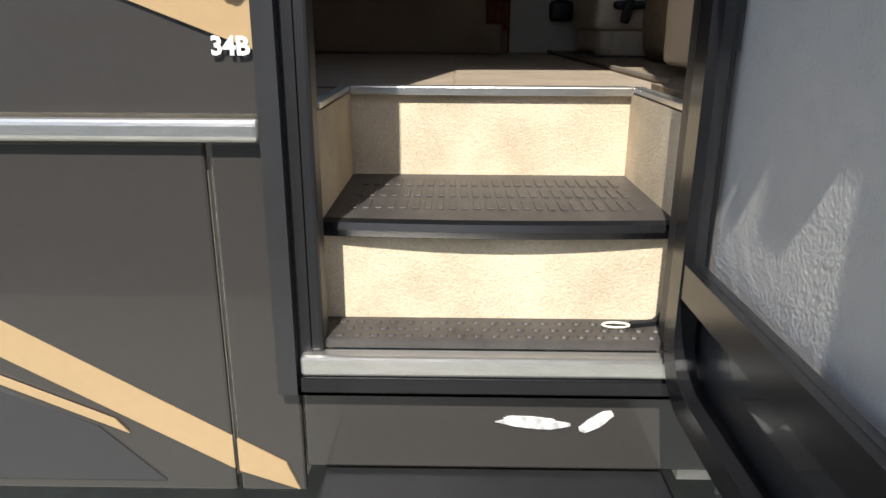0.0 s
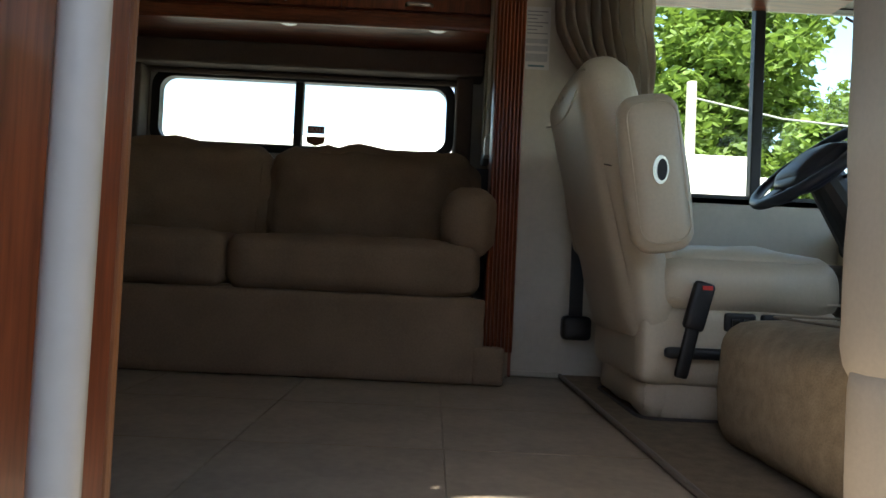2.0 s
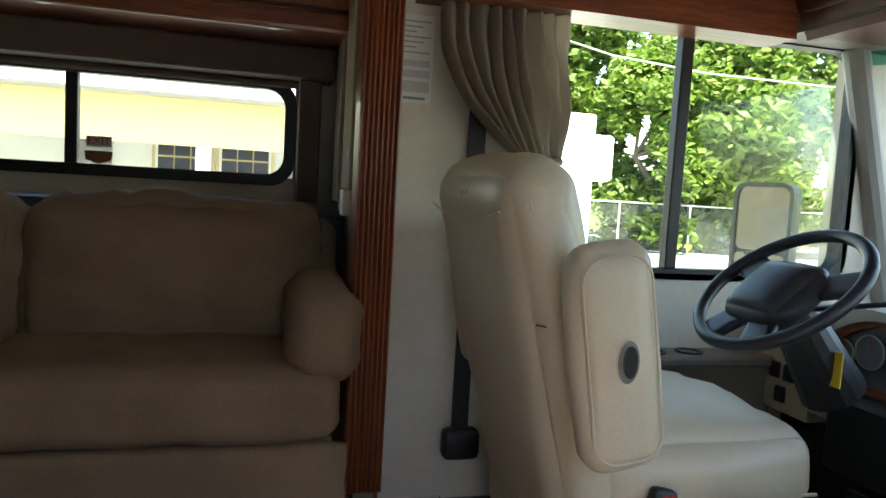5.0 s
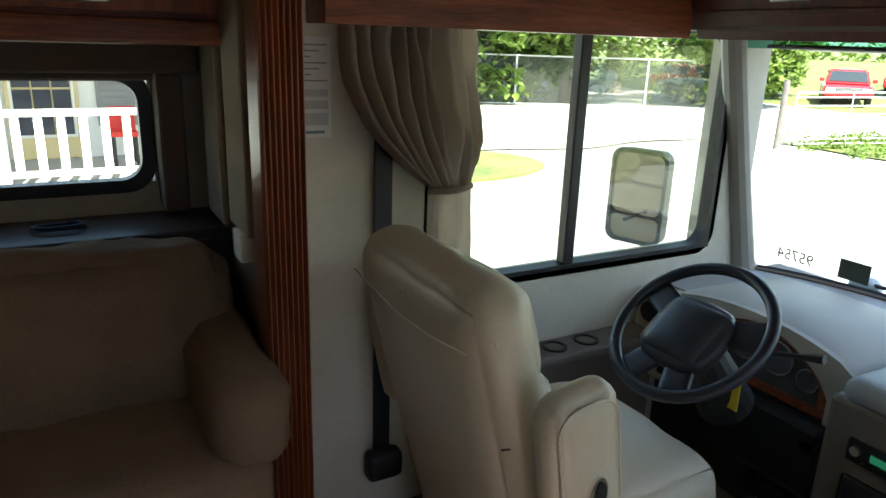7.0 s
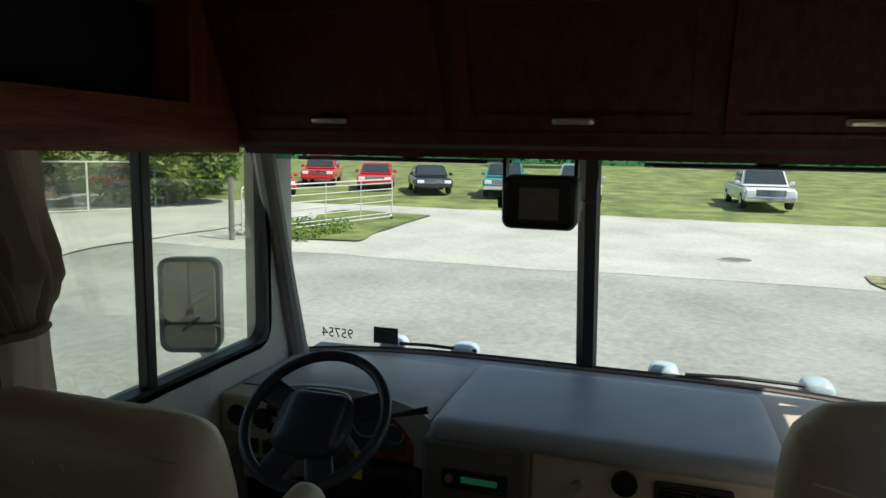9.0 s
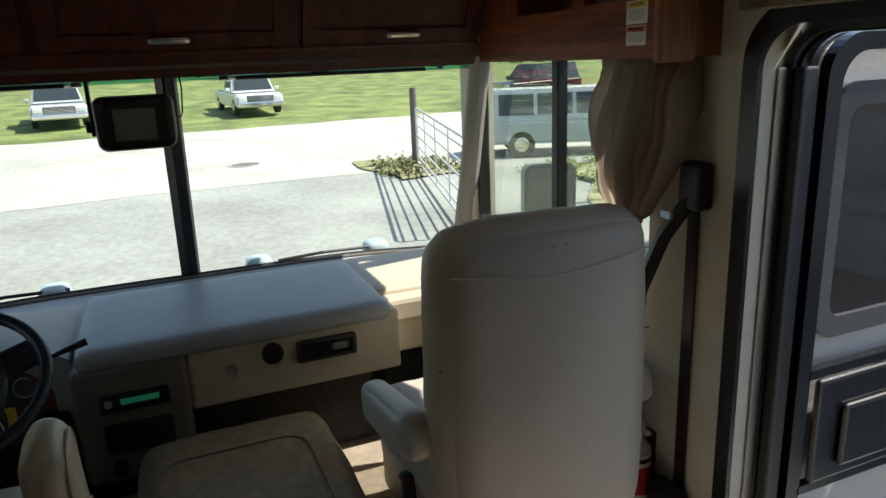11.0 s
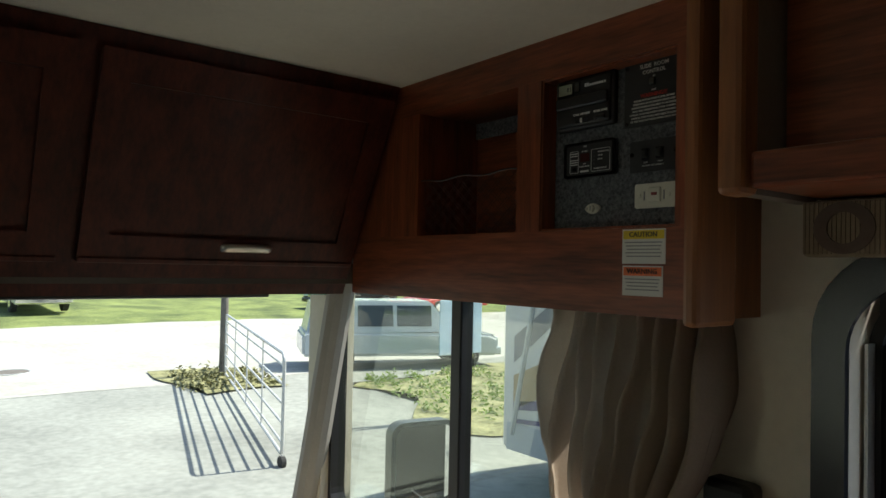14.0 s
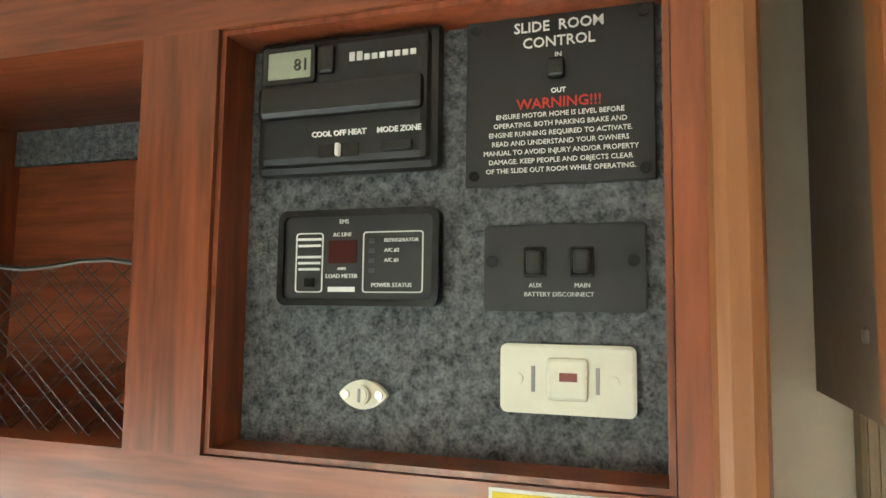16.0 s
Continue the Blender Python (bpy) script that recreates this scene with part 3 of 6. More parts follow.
for s, z, h, mt in (("SLIDE  ROOM", 1.8140, 0.0086, WHITEINK), ("CONTROL", 1.8045, 0.0086, WHITEINK), ("IN", 1.7965, 0.0040, WHITEINK), ("OUT", 1.7755, 0.0040, WHITEINK), ("WARNING!!!", 1.7685, 0.0085, REDINK)):
    text(s, h, face_plus_y(0.867, ty, z), mt, sr, bold=h * 0.008)
for k, s in enumerate(WARN):
    text(s, 0.0040, face_plus_y(0.867, ty, 1.7620 - 0.0053 * k), WHITEINK, sr)

em = thing("energy_monitor", (0.995, RY, 1.66), "black energy monitor panel with printed boxes", "control panel")
part("body", slab(rrect(0.936, 1.043, 1.652, 1.711, 0.006), "y", RY, RY + 0.008, 0.001), BLACK, em)
ey = RY + 0.0082
part("rim", ring(rrect(0.936, 1.043, 1.652, 1.711, 0.006), rrect(0.940, 1.039, 1.656, 1.707, 0.004), "y", RY + 0.006, RY + 0.0105), BLACKG, em)
for x0, x1 in ((0.946, 0.985), (1.012, 1.031)):
    part("printed_box", ring(rrect(x0, x1, 1.660, 1.697, 0.002, 3), rrect(x0 + 0.0007, x1 - 0.0007, 1.6607, 1.6963, 0.0015, 3), "y", ey, ey + 0.0006), WHITEINK, em)
part("meter_window", box(0.989, 1.008, ey, ey + 0.0008, 1.678, 1.692), mat("dark_red_lens", (0.06, 0.012, 0.01), 0.2), em)
part("rocker_switch", box(1.017, 1.023, ey, ey + 0.004, 1.663, 1.669, 0.001), BLACKG, em)
for s, x, z, h in (("EMS", 0.998, 1.7035, 0.0038), ("AC LINE", 0.999, 1.6955, 0.0034), ("AMPS", 0.999, 1.6745, 0.0024), ("LOAD METER", 0.999, 1.6700, 0.0036), ("REFRIGERATOR", 0.960, 1.6915, 0.0032), ("A/C #2", 0.966, 1.6855, 0.0032), ("A/C #1", 0.966, 1.6795, 0.0032), ("POWER STATUS", 0.966, 1.6645, 0.0036)):
    text(s, h, face_plus_y(x, ey + 0.0004, z), WHITEINK, em)
for z in (1.6915, 1.6855, 1.6795, 1.6735):
    part("lamp", box(0.9775, 0.981, ey, ey + 0.0008, z - 0.0012, z + 0.0012), mat("dark_lamp", (0.04, 0.04, 0.06), 0.3), em)
bars(em, 1.013, 1.030, 1.693, 2, 0.004, ey, WHITEINK, 0.0015)
bars(em, 1.013, 1.030, 1.682, 3, 0.0038, ey, WHITEINK, 0.0015)
part("maker_mark", box(0.990, 1.008, ey, ey + 0.0006, 1.6605, 1.6635), WHITEINK, em)

bd = thing("battery_disconnect", (0.865, RY, 1.67), "black battery disconnect plate with two switches", "control panel")
part("plate", slab(rrect(0.820, 0.910, 1.650, 1.699, 0.003), "y", RY, RY + 0.005, 0.0008), BLACK, bd)
for x in (0.8265, 0.905):
    part("screw", cyl((x, RY + 0.004, 1.678), (x, RY + 0.0068, 1.678), 0.0034, seg=10), BLACKG, bd)
for x, s in ((0.880, "AUX"), (0.854, "MAIN")):
    part("switch_bezel", box(x - 0.0065, x + 0.0065, RY + 0.004, RY + 0.0075, 1.669, 1.686, 0.001), BLACKG, bd)
    part("rocker_switch", box(x - 0.0045, x + 0.0045, RY + 0.006, RY + 0.0115, 1.671, 1.684, 0.002), BLACK, bd)
    text(s, 0.0036, face_plus_y(x, ty, 1.6645), WHITEINK, bd)
text("BATTERY DISCONNECT", 0.0036, face_plus_y(0.867, ty, 1.6595), WHITEINK, bd)

wp = thing("pump_switch", (0.862, RY, 1.6), "ivory switch plate with a red indicator rocker", "switch")
part("plate", slab(rrect(0.826, 0.900, 1.594, 1.632, 0.004), "y", RY, RY + 0.006, 0.0015), IVORY, wp)
part("rocker_switch", box(0.851, 0.873, RY + 0.005, RY + 0.0095, 1.602, 1.625, 0.002), IVORY, wp)
part("indicator", box(0.8565, 0.866, RY + 0.009, RY + 0.0105, 1.6125, 1.617), mat("dark_red_indicator", (0.2, 0.02, 0.015), 0.3), wp, "red indicator lens")
for x in (0.8375, 0.8895):
    part("screw", cyl((x, RY + 0.005, 1.613), (x, RY + 0.0075, 1.613), 0.003, seg=10), IVORY, wp)
    part("text_line", box(x - 0.0085 * (1 if x > 0.86 else -1) - 0.001, x - 0.0085 * (1 if x > 0.86 else -1) + 0.001, RY + 0.006, RY + 0.0068, 1.606, 1.620), GREYINK, wp)

cx = thing("antenna_socket", (0.985, RY, 1.598), "small ivory oval wall socket with two screws", "socket")
pts = [(0.985 + 0.0155 * math.cos(radians(a)), 1.599 + 0.0088 * math.sin(radians(a)) * (0.35 + 0.65 * abs(math.sin(radians(a))))) for a in range(0, 360, 12)]
part("plate", slab(pts, "y", RY, RY + 0.004), IVORY, cx)
part("knob", cyl((0.985, RY + 0.003, 1.599), (0.985, RY + 0.009, 1.599), 0.0058, seg=16, bev=0.001), IVORY, cx)
part("slot", box(0.9842, 0.9858, RY + 0.009, RY + 0.0094, 1.595, 1.603), GREYINK, cx)
for x in (0.974, 0.996):
    part("screw", cyl((x, RY + 0.003, 1.599), (x, RY + 0.0055, 1.599), 0.0025, seg=8), NICKEL, cx)


def sticker(name, x0, x1, z0, z1, head, word, label):
    t = thing(name, ((x0 + x1) / 2, PY, z0), label, "label")
    part("paper", box(x0, x1, PY, PY + 0.0010, z0, z1), PAPER, t)
    part("heading", box(x0 + 0.002, x1 - 0.002, PY + 0.0010, PY + 0.0016, z1 - 0.015, z1 - 0.002), head, t)
    text(word, 0.011, face_plus_y((x0 + x1) / 2, PY + 0.0022, z1 - 0.0085), DARKINK, t)
    bars(t, x0 + 0.004, x1 - 0.004, z1 - 0.020, int((z1 - z0 - 0.022) / 0.0052), 0.0052, PY + 0.0010, GREYINK, 0.0018)
    return t


sticker("caution_label", 0.822, 0.898, 1.508, 1.560, YELLOW, "CAUTION", "white caution label with a yellow heading")
w = sticker("warning_label", 0.826, 0.897, 1.460, 1.505, ORANGE, "WARNING", "white warning label with an orange heading")

rc = thing("entry_overhead_cabinet", (0.0, 0.2, 1.6), "cherry overhead cabinet with recessed front above the entry door", "cabinet")
part("back_panel", box(-0.9, 0.684, 0.10, 0.125, 1.655, ZC), WOOD, rc, "recessed cherry front")
part("bottom_rail", box(-0.9, 0.684, YP, 0.222, 1.605, 1.652, 0.006), WOOD, rc)
part("corner_post", box(0.686, 0.722, 0.19, 0.236, 1.597, ZC, 0.009), WOODL, rc, "lighter rounded wood corner post")
part("side_panel", box(0.690, 0.717, YP, 0.192, 1.600, ZC), mat("grey_taupe_laminate", (0.2, 0.165, 0.13), 0.6, 0.12, 6, 0.1, 60), rc, "grey taupe laminate side")
part("screw", cyl((0.716, 0.16, 1.64), (0.719, 0.16, 1.64), 0.004, seg=8), NICKEL, rc)
pad = thing("valance", (0.4, YP, 1.52), "tan ribbed fabric pad with a pattern of rings", "valance", kind="structure")
part("pad", box(0.02, 0.697, YP, YP + 0.03, 1.522, 1.602, 0.006), TANPANEL, pad)
for k in range(112):
    part("rib", box(0.026 + 0.006 * k, 0.0285 + 0.006 * k, YP + 0.029, YP + 0.0322, 1.526, 1.598), TANPANEL, pad)
for x in (0.12, 0.25, 0.38, 0.51, 0.64):
    arc = [a for a in range(0, 360, 15)]
    part("ring", ring([(x + 0.040 * math.cos(radians(a)), 1.562 + 0.036 * math.sin(radians(a))) for a in arc],
                      [(x + 0.022 * math.cos(radians(a)), 1.562 + 0.022 * math.sin(radians(a))) for a in arc], "y", YP + 0.0322, YP + 0.034), SHADE, pad, "brown woven ring")

# ---- entry ----
RX0, RX1 = 0.06, 0.625
st = thing("entry_steps", (0.35, 0.1, -0.6), "carpeted entry steps with black rubber treads", "steps", kind="structure")
part("riser", box(RX0, RX1, 0.352, 0.372, -0.177, -0.015), CARPET, st, "sunlit beige carpet riser")
part("riser", box(RX0, RX1, 0.002, 0.02, -0.35, -0.192), CARPET, st, "sunlit beige carpet riser")
part("side_lining", join(box(RX0 - 0.02, RX0, -0.02, 0.36, -0.42, -0.006), box(RX0 - 0.02, RX0, -0.085, -0.02, -0.42, -0.3)), CARPET, st)
part("side_lining", join(box(RX1, RX1 + 0.018, -0.02, 0.36, -0.42, -0.006)), CARPET, st)
n = 16
nose = [(RX0 + (RX1 - RX0) * k / n, 0.0 - 0.012 * math.sin(math.pi * k / n)) for k in range(n + 1)]
part("tread", slab([*nose, (RX1, 0.352), (RX0, 0.352)], "z", -0.192, -0.177), RUBBER, st, "black ribbed tread with bowed nosing")
part("nosing", tube([(x, y, -0.192) for x, y in nose], 0.016, 8), BLACKG, st)
part("tread", box(RX0, RX1, -0.085, 0.002, -0.365, -0.35), RUBBER, st, "black studded bottom tread")
for k in range(20):
    for j in range(3):
        x = RX0 + 0.03 + 0.0275 * k + (0.0137 if j % 2 else 0)
        if x < RX1 - 0.02:
            part("stud", cyl((x, -0.07 + 0.026 * j, -0.351), (x, -0.07 + 0.026 * j, -0.347), 0.009, 0.006, 8), RUBBER, st)
for k in range(24):
    for j in range(3):
        x = RX0 + 0.04 + 0.021 * k
        part("stud", box(x - 0.006, x + 0.006, 0.06 + 0.09 * j, 0.12 + 0.09 * j, -0.178, -0.1745, 0.001, 1), RUBBER, st)
part("sill_plate", join(box(0.035, 0.64, -0.118, -0.085, -0.40, -0.366, 0.006)), ALU, st, "bright worn aluminium sill")
part("sill_lip", box(0.035, 0.64, -0.120, -0.104, -0.428, -0.4005, 0.003), BLACKG, st)
solid("trim", join(box(RX0, RX1, 0.338, 0.372, -0.014, 0.004, 0.003)), ALU, "bright aluminium floor edge strip", "trim", "structure")
solid("trim", join(box(RX0 - 0.02, RX0, YP, 0.338, -0.012, 0.006, 0.003), box(RX1, RX1 + 0.02, YP, 0.338, -0.012, 0.006, 0.003)), ALU, "aluminium edge along the step well", "trim", "structure")
key = thing("cord_loop", (0.56, -0.02, -0.348), "short cord with a wire loop lying on the step", "cord")
part("cord", tube([(0.62, 0.0, -0.34), (0.6, -0.02, -0.345), (0.56, -0.03, -0.345)], 0.006, 6), BLACK, key)
part("loop", tube([(0.535 + 0.022 * math.cos(radians(a)), -0.035 + 0.01 * math.sin(radians(a)), -0.344) for a in range(0, 360, 30)], 0.002, 5, True), IVORY, key)

# outer skin
skin = thing("coach_side", (-0.6, -0.1, -0.65), "taupe coach side with gold swooshes and steel rail", "coach body", kind="structure")
Y0 = yo
part("upper_panel", box(-2.6, 0.0, Y0 - 0.012, Y0, 0.0, ZC), BODY, skin)
part("upper_panel", box(0.69, 2.3, Y0 - 0.012, Y0, 0.0, 0.68), BODY, skin)
part("upper_panel", box(0.69, 2.3, Y0 - 0.012, Y0, 1.5, ZC), BODY, skin)
part("upper_panel", box(0.0, 0.69, Y0 - 0.012, Y0, 1.55, ZC), BODY, skin)
part("hatch", box(-1.6, -0.085, Y0 - 0.014, Y0, -0.62, -0.04, 0.005), BODY, skin, "taupe luggage hatch")
part("corner_panel", box(-0.078, 0.03, Y0 - 0.012, Y0, -0.62, -0.04, 0.004), BODY, skin)
part("lower_panel", box(0.034, 0.70, Y0 - 0.012, Y0, -0.572, -0.43, 0.004), BODY, skin, "scuffed panel under the sill")
part("lower_panel", box(0.705, 2.3, Y0 - 0.012, Y0, -0.62, -0.02, 0.004), BODY, skin)
part("rub_rail", join(box(-2.6, 0.0, Y0 - 0.034, Y0 - 0.006, -0.038, -0.006, 0.009, 3)), ALU, skin, "brushed steel rub rail")
for pts in ([(-0.6, -0.215), (-0.085, -0.515), (-0.085, -0.575), (-0.6, -0.285)],):
    part("swoosh", slab(pts, "y", Y0 - 0.017, Y0 - 0.0135), BODYGOLD, skin, "gold painted swoosh")
part("swoosh", slab([(-0.078, -0.52), (0.0, -0.565), (0.02, -0.615), (-0.078, -0.58)], "y", Y0 - 0.016, Y0 - 0.0115), BODYGOLD, skin)
part("swoosh", slab([(-0.7, -0.33), (-0.3, -0.5), (-0.2, -0.6), (-0.7, -0.6)], "y", Y0 - 0.0165, Y0 - 0.0135), BODYDARK, skin, "dark lower swoosh")
part("swoosh", slab([(-0.5, -0.385), (-0.27, -0.485), (-0.25, -0.51), (-0.5, -0.40)], "y", Y0 - 0.019, Y0 - 0.0162), BODYGOLD, skin)
part("swoosh", slab([(-0.9, 0.43), (0.0, 0.085), (0.0, 0.285), (-0.9, 0.55)], "y", Y0 - 0.017, Y0 - 0.0115), BODYGOLD, skin, "gold painted band")
text("34B", 0.034, face_minus_y(-0.034, Y0 - 0.0185, 0.090), WHITEINK, skin, bold=0.0012)
scuff = mat("silver_scuff", (0.6, 0.6, 0.58), 0.4, 0.4, 60)
for cx0, cz, w0, h0, a in ((0.40, -0.485, 0.07, 0.013, -4), (0.50, -0.482, 0.034, 0.015, 28)):
    pts = [(cx0 + (w0 * (0.8 + 0.35 * noise.noise((k, 3, cx0 * 9)))) * math.cos(k * 0.35), cz + h0 * (0.8 + 0.5 * noise.noise((k, 8, 1))) * math.sin(k * 0.35) + w0 * math.cos(k * 0.35) * math.sin(radians(a))) for k in range(18)]
    part("scuff", slab(pts, "y", Y0 - 0.0145, Y0 - 0.0115), scuff, skin, "bare silver scrape in the paint")
DX = 0.036  # the lock sits close to the door frame
lk = thing("hatch_lock", (-0.024, -0.11, 0.17), "chrome paddle lock on the coach side", "lock")
part("plate", slab([(DX + a, b - 0.008) for a, b in ((-0.09, 0.212), (-0.03, 0.212), (-0.026, 0.195), (-0.036, 0.175), (-0.05, 0.158), (-0.07, 0.158), (-0.084, 0.175), (-0.094, 0.195))], "y", Y0 - 0.024, Y0 - 0.0115, 0.003), CHROME, lk)
part("paddle", box(DX - 0.08, DX - 0.04, Y0 - 0.031, Y0 - 0.022, 0.178, 0.199, 0.004), CHROME, lk)
part("recess", box(DX - 0.076, DX - 0.044, Y0 - 0.0255, Y0 - 0.0235, 0.160, 0.179, 0.002), BLACKG, lk)
part("keyhole", cyl((DX - 0.06, Y0 - 0.034, 0.172), (DX - 0.06, Y0 - 0.024, 0.172), 0.008, seg=14), CHROME, lk)
fs = thing("folding_step", (0.35, -0.25, -0.75), "black folding entry step under the sill", "step")
part("tread", box(0.06, 0.62, -0.36, -0.08, -0.605, -0.58, 0.006), BLACK, fs)
part("edge", box(0.06, 0.62, -0.366, -0.35, -0.61, -0.576, 0.004), ALU, fs)
for x in (0.1, 0.62):
    part("arm", tube([(x, -0.3, -0.6), (x, -0.1, -0.85), (x, 0.0, -0.62)], 0.012, 6), BLACK, fs)

# door frame
df = thing("door_frame", (0.35, -0.08, -0.4), "black and aluminium rounded entry door frame", "door frame", kind="structure")
part("outer_flange", ring(arched(0.0, 0.675, -0.43, 1.53, 0.12), arched(0.03, 0.645, -0.43, 1.49, 0.10), "y", -0.122, -0.092), mat("dark_frame_metal", (0.03, 0.03, 0.031), 0.3, 0.1), df)
part("gasket", ring(arched(0.03, 0.645, -0.42, 1.49, 0.1), arched(0.052, 0.628, -0.42, 1.475, 0.09), "y", -0.10, -0.045), BLACK, df)
part("jamb_liner", box(0.598, 0.630, -0.100, -0.05, -0.366, 1.40, 0.006), BLACK, df, "black jamb liner on the hinge side")
part("jamb_liner", box(0.044, 0.070, -0.100, -0.05, -0.366, 1.40, 0.006), BLACK, df)
part("gasket_lip", ring(arched(0.052, 0.628, -0.42, 1.475, 0.09), arched(0.058, 0.622, -0.42, 1.469, 0.09), "y", -0.085, -0.062), BLACKG, df)
part("inner_flange", ring(arched(-0.01, 0.69, -0.35, 1.54, 0.13), arched(0.035, 0.645, -0.35, 1.49, 0.10), "y", YP + 0.002, YP + 0.014), BLACKG, df)
part("bright_strip", box(0.036, 0.040, -0.045, -0.02, -0.3, 1.4), mat("dark_frame_metal", (0.03, 0.03, 0.031)), df)
part("bright_strip", box(0.636, 0.6405, -0.045, -0.02, -0.3, 1.4), ALU, df)
for x in (0.655,):
    for z in (0.15, 0.75, 1.2):
        part("hinge", join(box(0.618, 0.645, -0.135, -0.085, z - 0.05, z + 0.05, 0.004), cyl((0.63, -0.14, z - 0.06), (0.63, -0.14, z + 0.06), 0.009, seg=10)), BLACK, df)

# the open door with its screen: built closed in its own plane (u along the leaf), then swung out
LEAF_AT = Matrix.Translation((0.643, -0.125, 0)) @ Matrix.Rotation(radians(-90), 4, "Z")
dl = thing("door_1", (0.643, -0.125, -0.4), "open white entry door with dark window and screen", "door", kind="structure")


def leaf(name, bm, mt, parent=None, label=""):
    bm.transform(LEAF_AT)
    return part(name, bm, mt, parent or dl, label)


leaf("slab", ring(rrect(0.0, 0.60, -0.42, 1.47, 0.1, 8), rrect(0.10, 0.46, 0.76, 1.32, 0.06, 8), "y", 0.0, 0.03), BODY)
leaf("inner_panel", ring(rrect(0.01, 0.59, -0.39, 1.46, 0.09, 8), rrect(0.11, 0.45, 0.77, 1.31, 0.05, 8), "y", -0.008, -0.0005), PEBBLE, None, "white pebbled inner door panel")
leaf("kick_panel", box(0.015, 0.585, -0.016, -0.0085, -0.41, -0.215, 0.003), BODYDARK, None, "dark kick panel")
leaf("window_frame", ring(rrect(0.07, 0.49, 0.72, 1.36, 0.07, 8), rrect(0.115, 0.445, 0.775, 1.305, 0.045, 8), "y", -0.022, -0.008), mat("grey_window_rim", (0.07, 0.07, 0.072), 0.5))
leaf("pane", box(0.10, 0.46, 0.012, 0.016, 0.76, 1.32), DARKGLASS)
leaf("screen_frame", ring(rrect(-0.01, 0.60, -0.41, 1.47, 0.1, 8), rrect(0.035, 0.565, -0.37, 1.43, 0.075, 8), "y", -0.055, -0.025), BLACKG, None, "black screen door frame")
leaf("screen_frame", box(0.035, 0.565, -0.053, -0.027, -0.245, -0.195), BLACKG)
leaf("crossbar", join(box(0.03, 0.57, -0.055, -0.03, 0.635, 0.66), box(0.03, 0.57, -0.055, -0.03, 0.305, 0.33)), BLACKG)
leaf("slide_panel", box(0.06, 0.40, -0.066, -0.045, 0.335, 0.63, 0.01), BLACKG, None, "black sliding hatch at the latch")
leaf("slide_panel", box(0.14, 0.40, -0.085, -0.064, 0.375, 0.555, 0.012), BLACKG)
lt = leaf("latch", join(box(0.50, 0.57, -0.08, -0.05, 0.355, 0.615, 0.006), tube([(0.53, -0.09, 0.555), (0.44, -0.1, 0.575)], 0.011, 8)), BLACK, None, "black door latch")
leaf("latch_button", cyl((0.47, -0.06, 0.435), (0.47, -0.09, 0.435), 0.02, seg=14, bev=0.003), BLACK, lt)
SCREEN = veil("insect_screen", (0.1, 0.1, 0.1), 0.12)
leaf("screen", join(box(0.035, 0.565, -0.041, -0.039, 0.66, 1.43), box(0.035, 0.565, -0.041, -0.039, -0.195, 0.305)), SCREEN, None, "fine grey insect screen")

# grab bar and counter end
gb = thing("grab_bar", (0.03, 0.08, 0.2), "pale tubular grab bar beside the doorway", "grab bar")
smooth(part("rail", tube(bend([(0.005, 0.03, 0.12), (0.048, 0.125, 0.19), (0.052, 0.125, 1.30), (0.005, 0.03, 1.36)], 0.06), 0.0125, 12), mat("pale_painted_tube", (0.62, 0.6, 0.56), 0.4, 0.05), gb))
for z in (0.12, 1.36):
    part("flange", cyl((0.005, YP + 0.015, z), (0.005, YP + 0.026, z), 0.024, seg=16), NICKEL, gb)
ct = thing("counter_unit", (-0.5, 0.25, 0.0), "cherry counter unit at the end of the galley", "cabinet")
part("end_panel", box(-0.05, -0.025, YP + 0.02, 0.34, 0.0, 0.70, 0.003), WOODV, ct, "glossy cherry end panel")
part("body", box(-1.6, -0.05, YP + 0.004, 0.335, 0.0, 0.70), WOODV, ct)
part("edge_strip", box(-0.05, -0.023, 0.34, 0.352, 0.0, 0.70, 0.004), WOODL, ct)
for z in (0.2, 0.4, 0.6):
    part("screw", cyl((-0.026, 0.05, z), (-0.022, 0.05, z), 0.004, seg=8), NICKEL, ct)
worktop = solid("worktop", slab([(-1.6, YP + 0.002), (0.012, YP + 0.002)] + [(-0.06 + 0.075 * math.cos(radians(a)), 0.31 + 0.075 * math.sin(radians(a))) for a in range(0, 91, 10)] + [(-1.6, 0.385)], "z", 0.702, 0.74, 0.008), GRANITE, "brown speckled laminate worktop with rounded corner", "worktop")

# ---- slide-out ----
sofa = thing("sofa", (-0.5, 2.5, 0.0), "brown microsuede sofa with pillowy back cushions", "sofa")
I4 = Matrix.Identity(4)
SX0, SX1 = -1.30, 0.385
for a, b in ((SX0, -0.472), (-0.468, SX1)):
    part("seat_cushion", soft((b - a, 0.62, 0.19), 0.055, 0.012, 0.010, pose((a + b) / 2, 2.395, 0.385), seed=a), SUEDE, sofa)
for a, b in ((SX0, -0.44), (-0.436, 0.385)):
    part("back_cushion", soft((b - a, 0.24, 0.45), 0.08, 0.03, 0.022, pose((a + b) / 2, 2.60, 0.615, -12), n=26, seed=b), SUEDE, sofa)
part("front_skirt", soft((SX1 - SX0 + 0.05, 0.05, 0.29), 0.02, 0.0, 0.003, pose((SX0 + SX1) / 2, 2.12, 0.147), n=10), SUEDE, sofa)
part("base", box(SX0, 0.37, 2.14, 2.72, 0.01, 0.30), SUEDE, sofa)
part("back_frame", box(SX0, 0.38, 2.70, 2.78, 0.0, 0.78, 0.02), SUEDE, sofa)
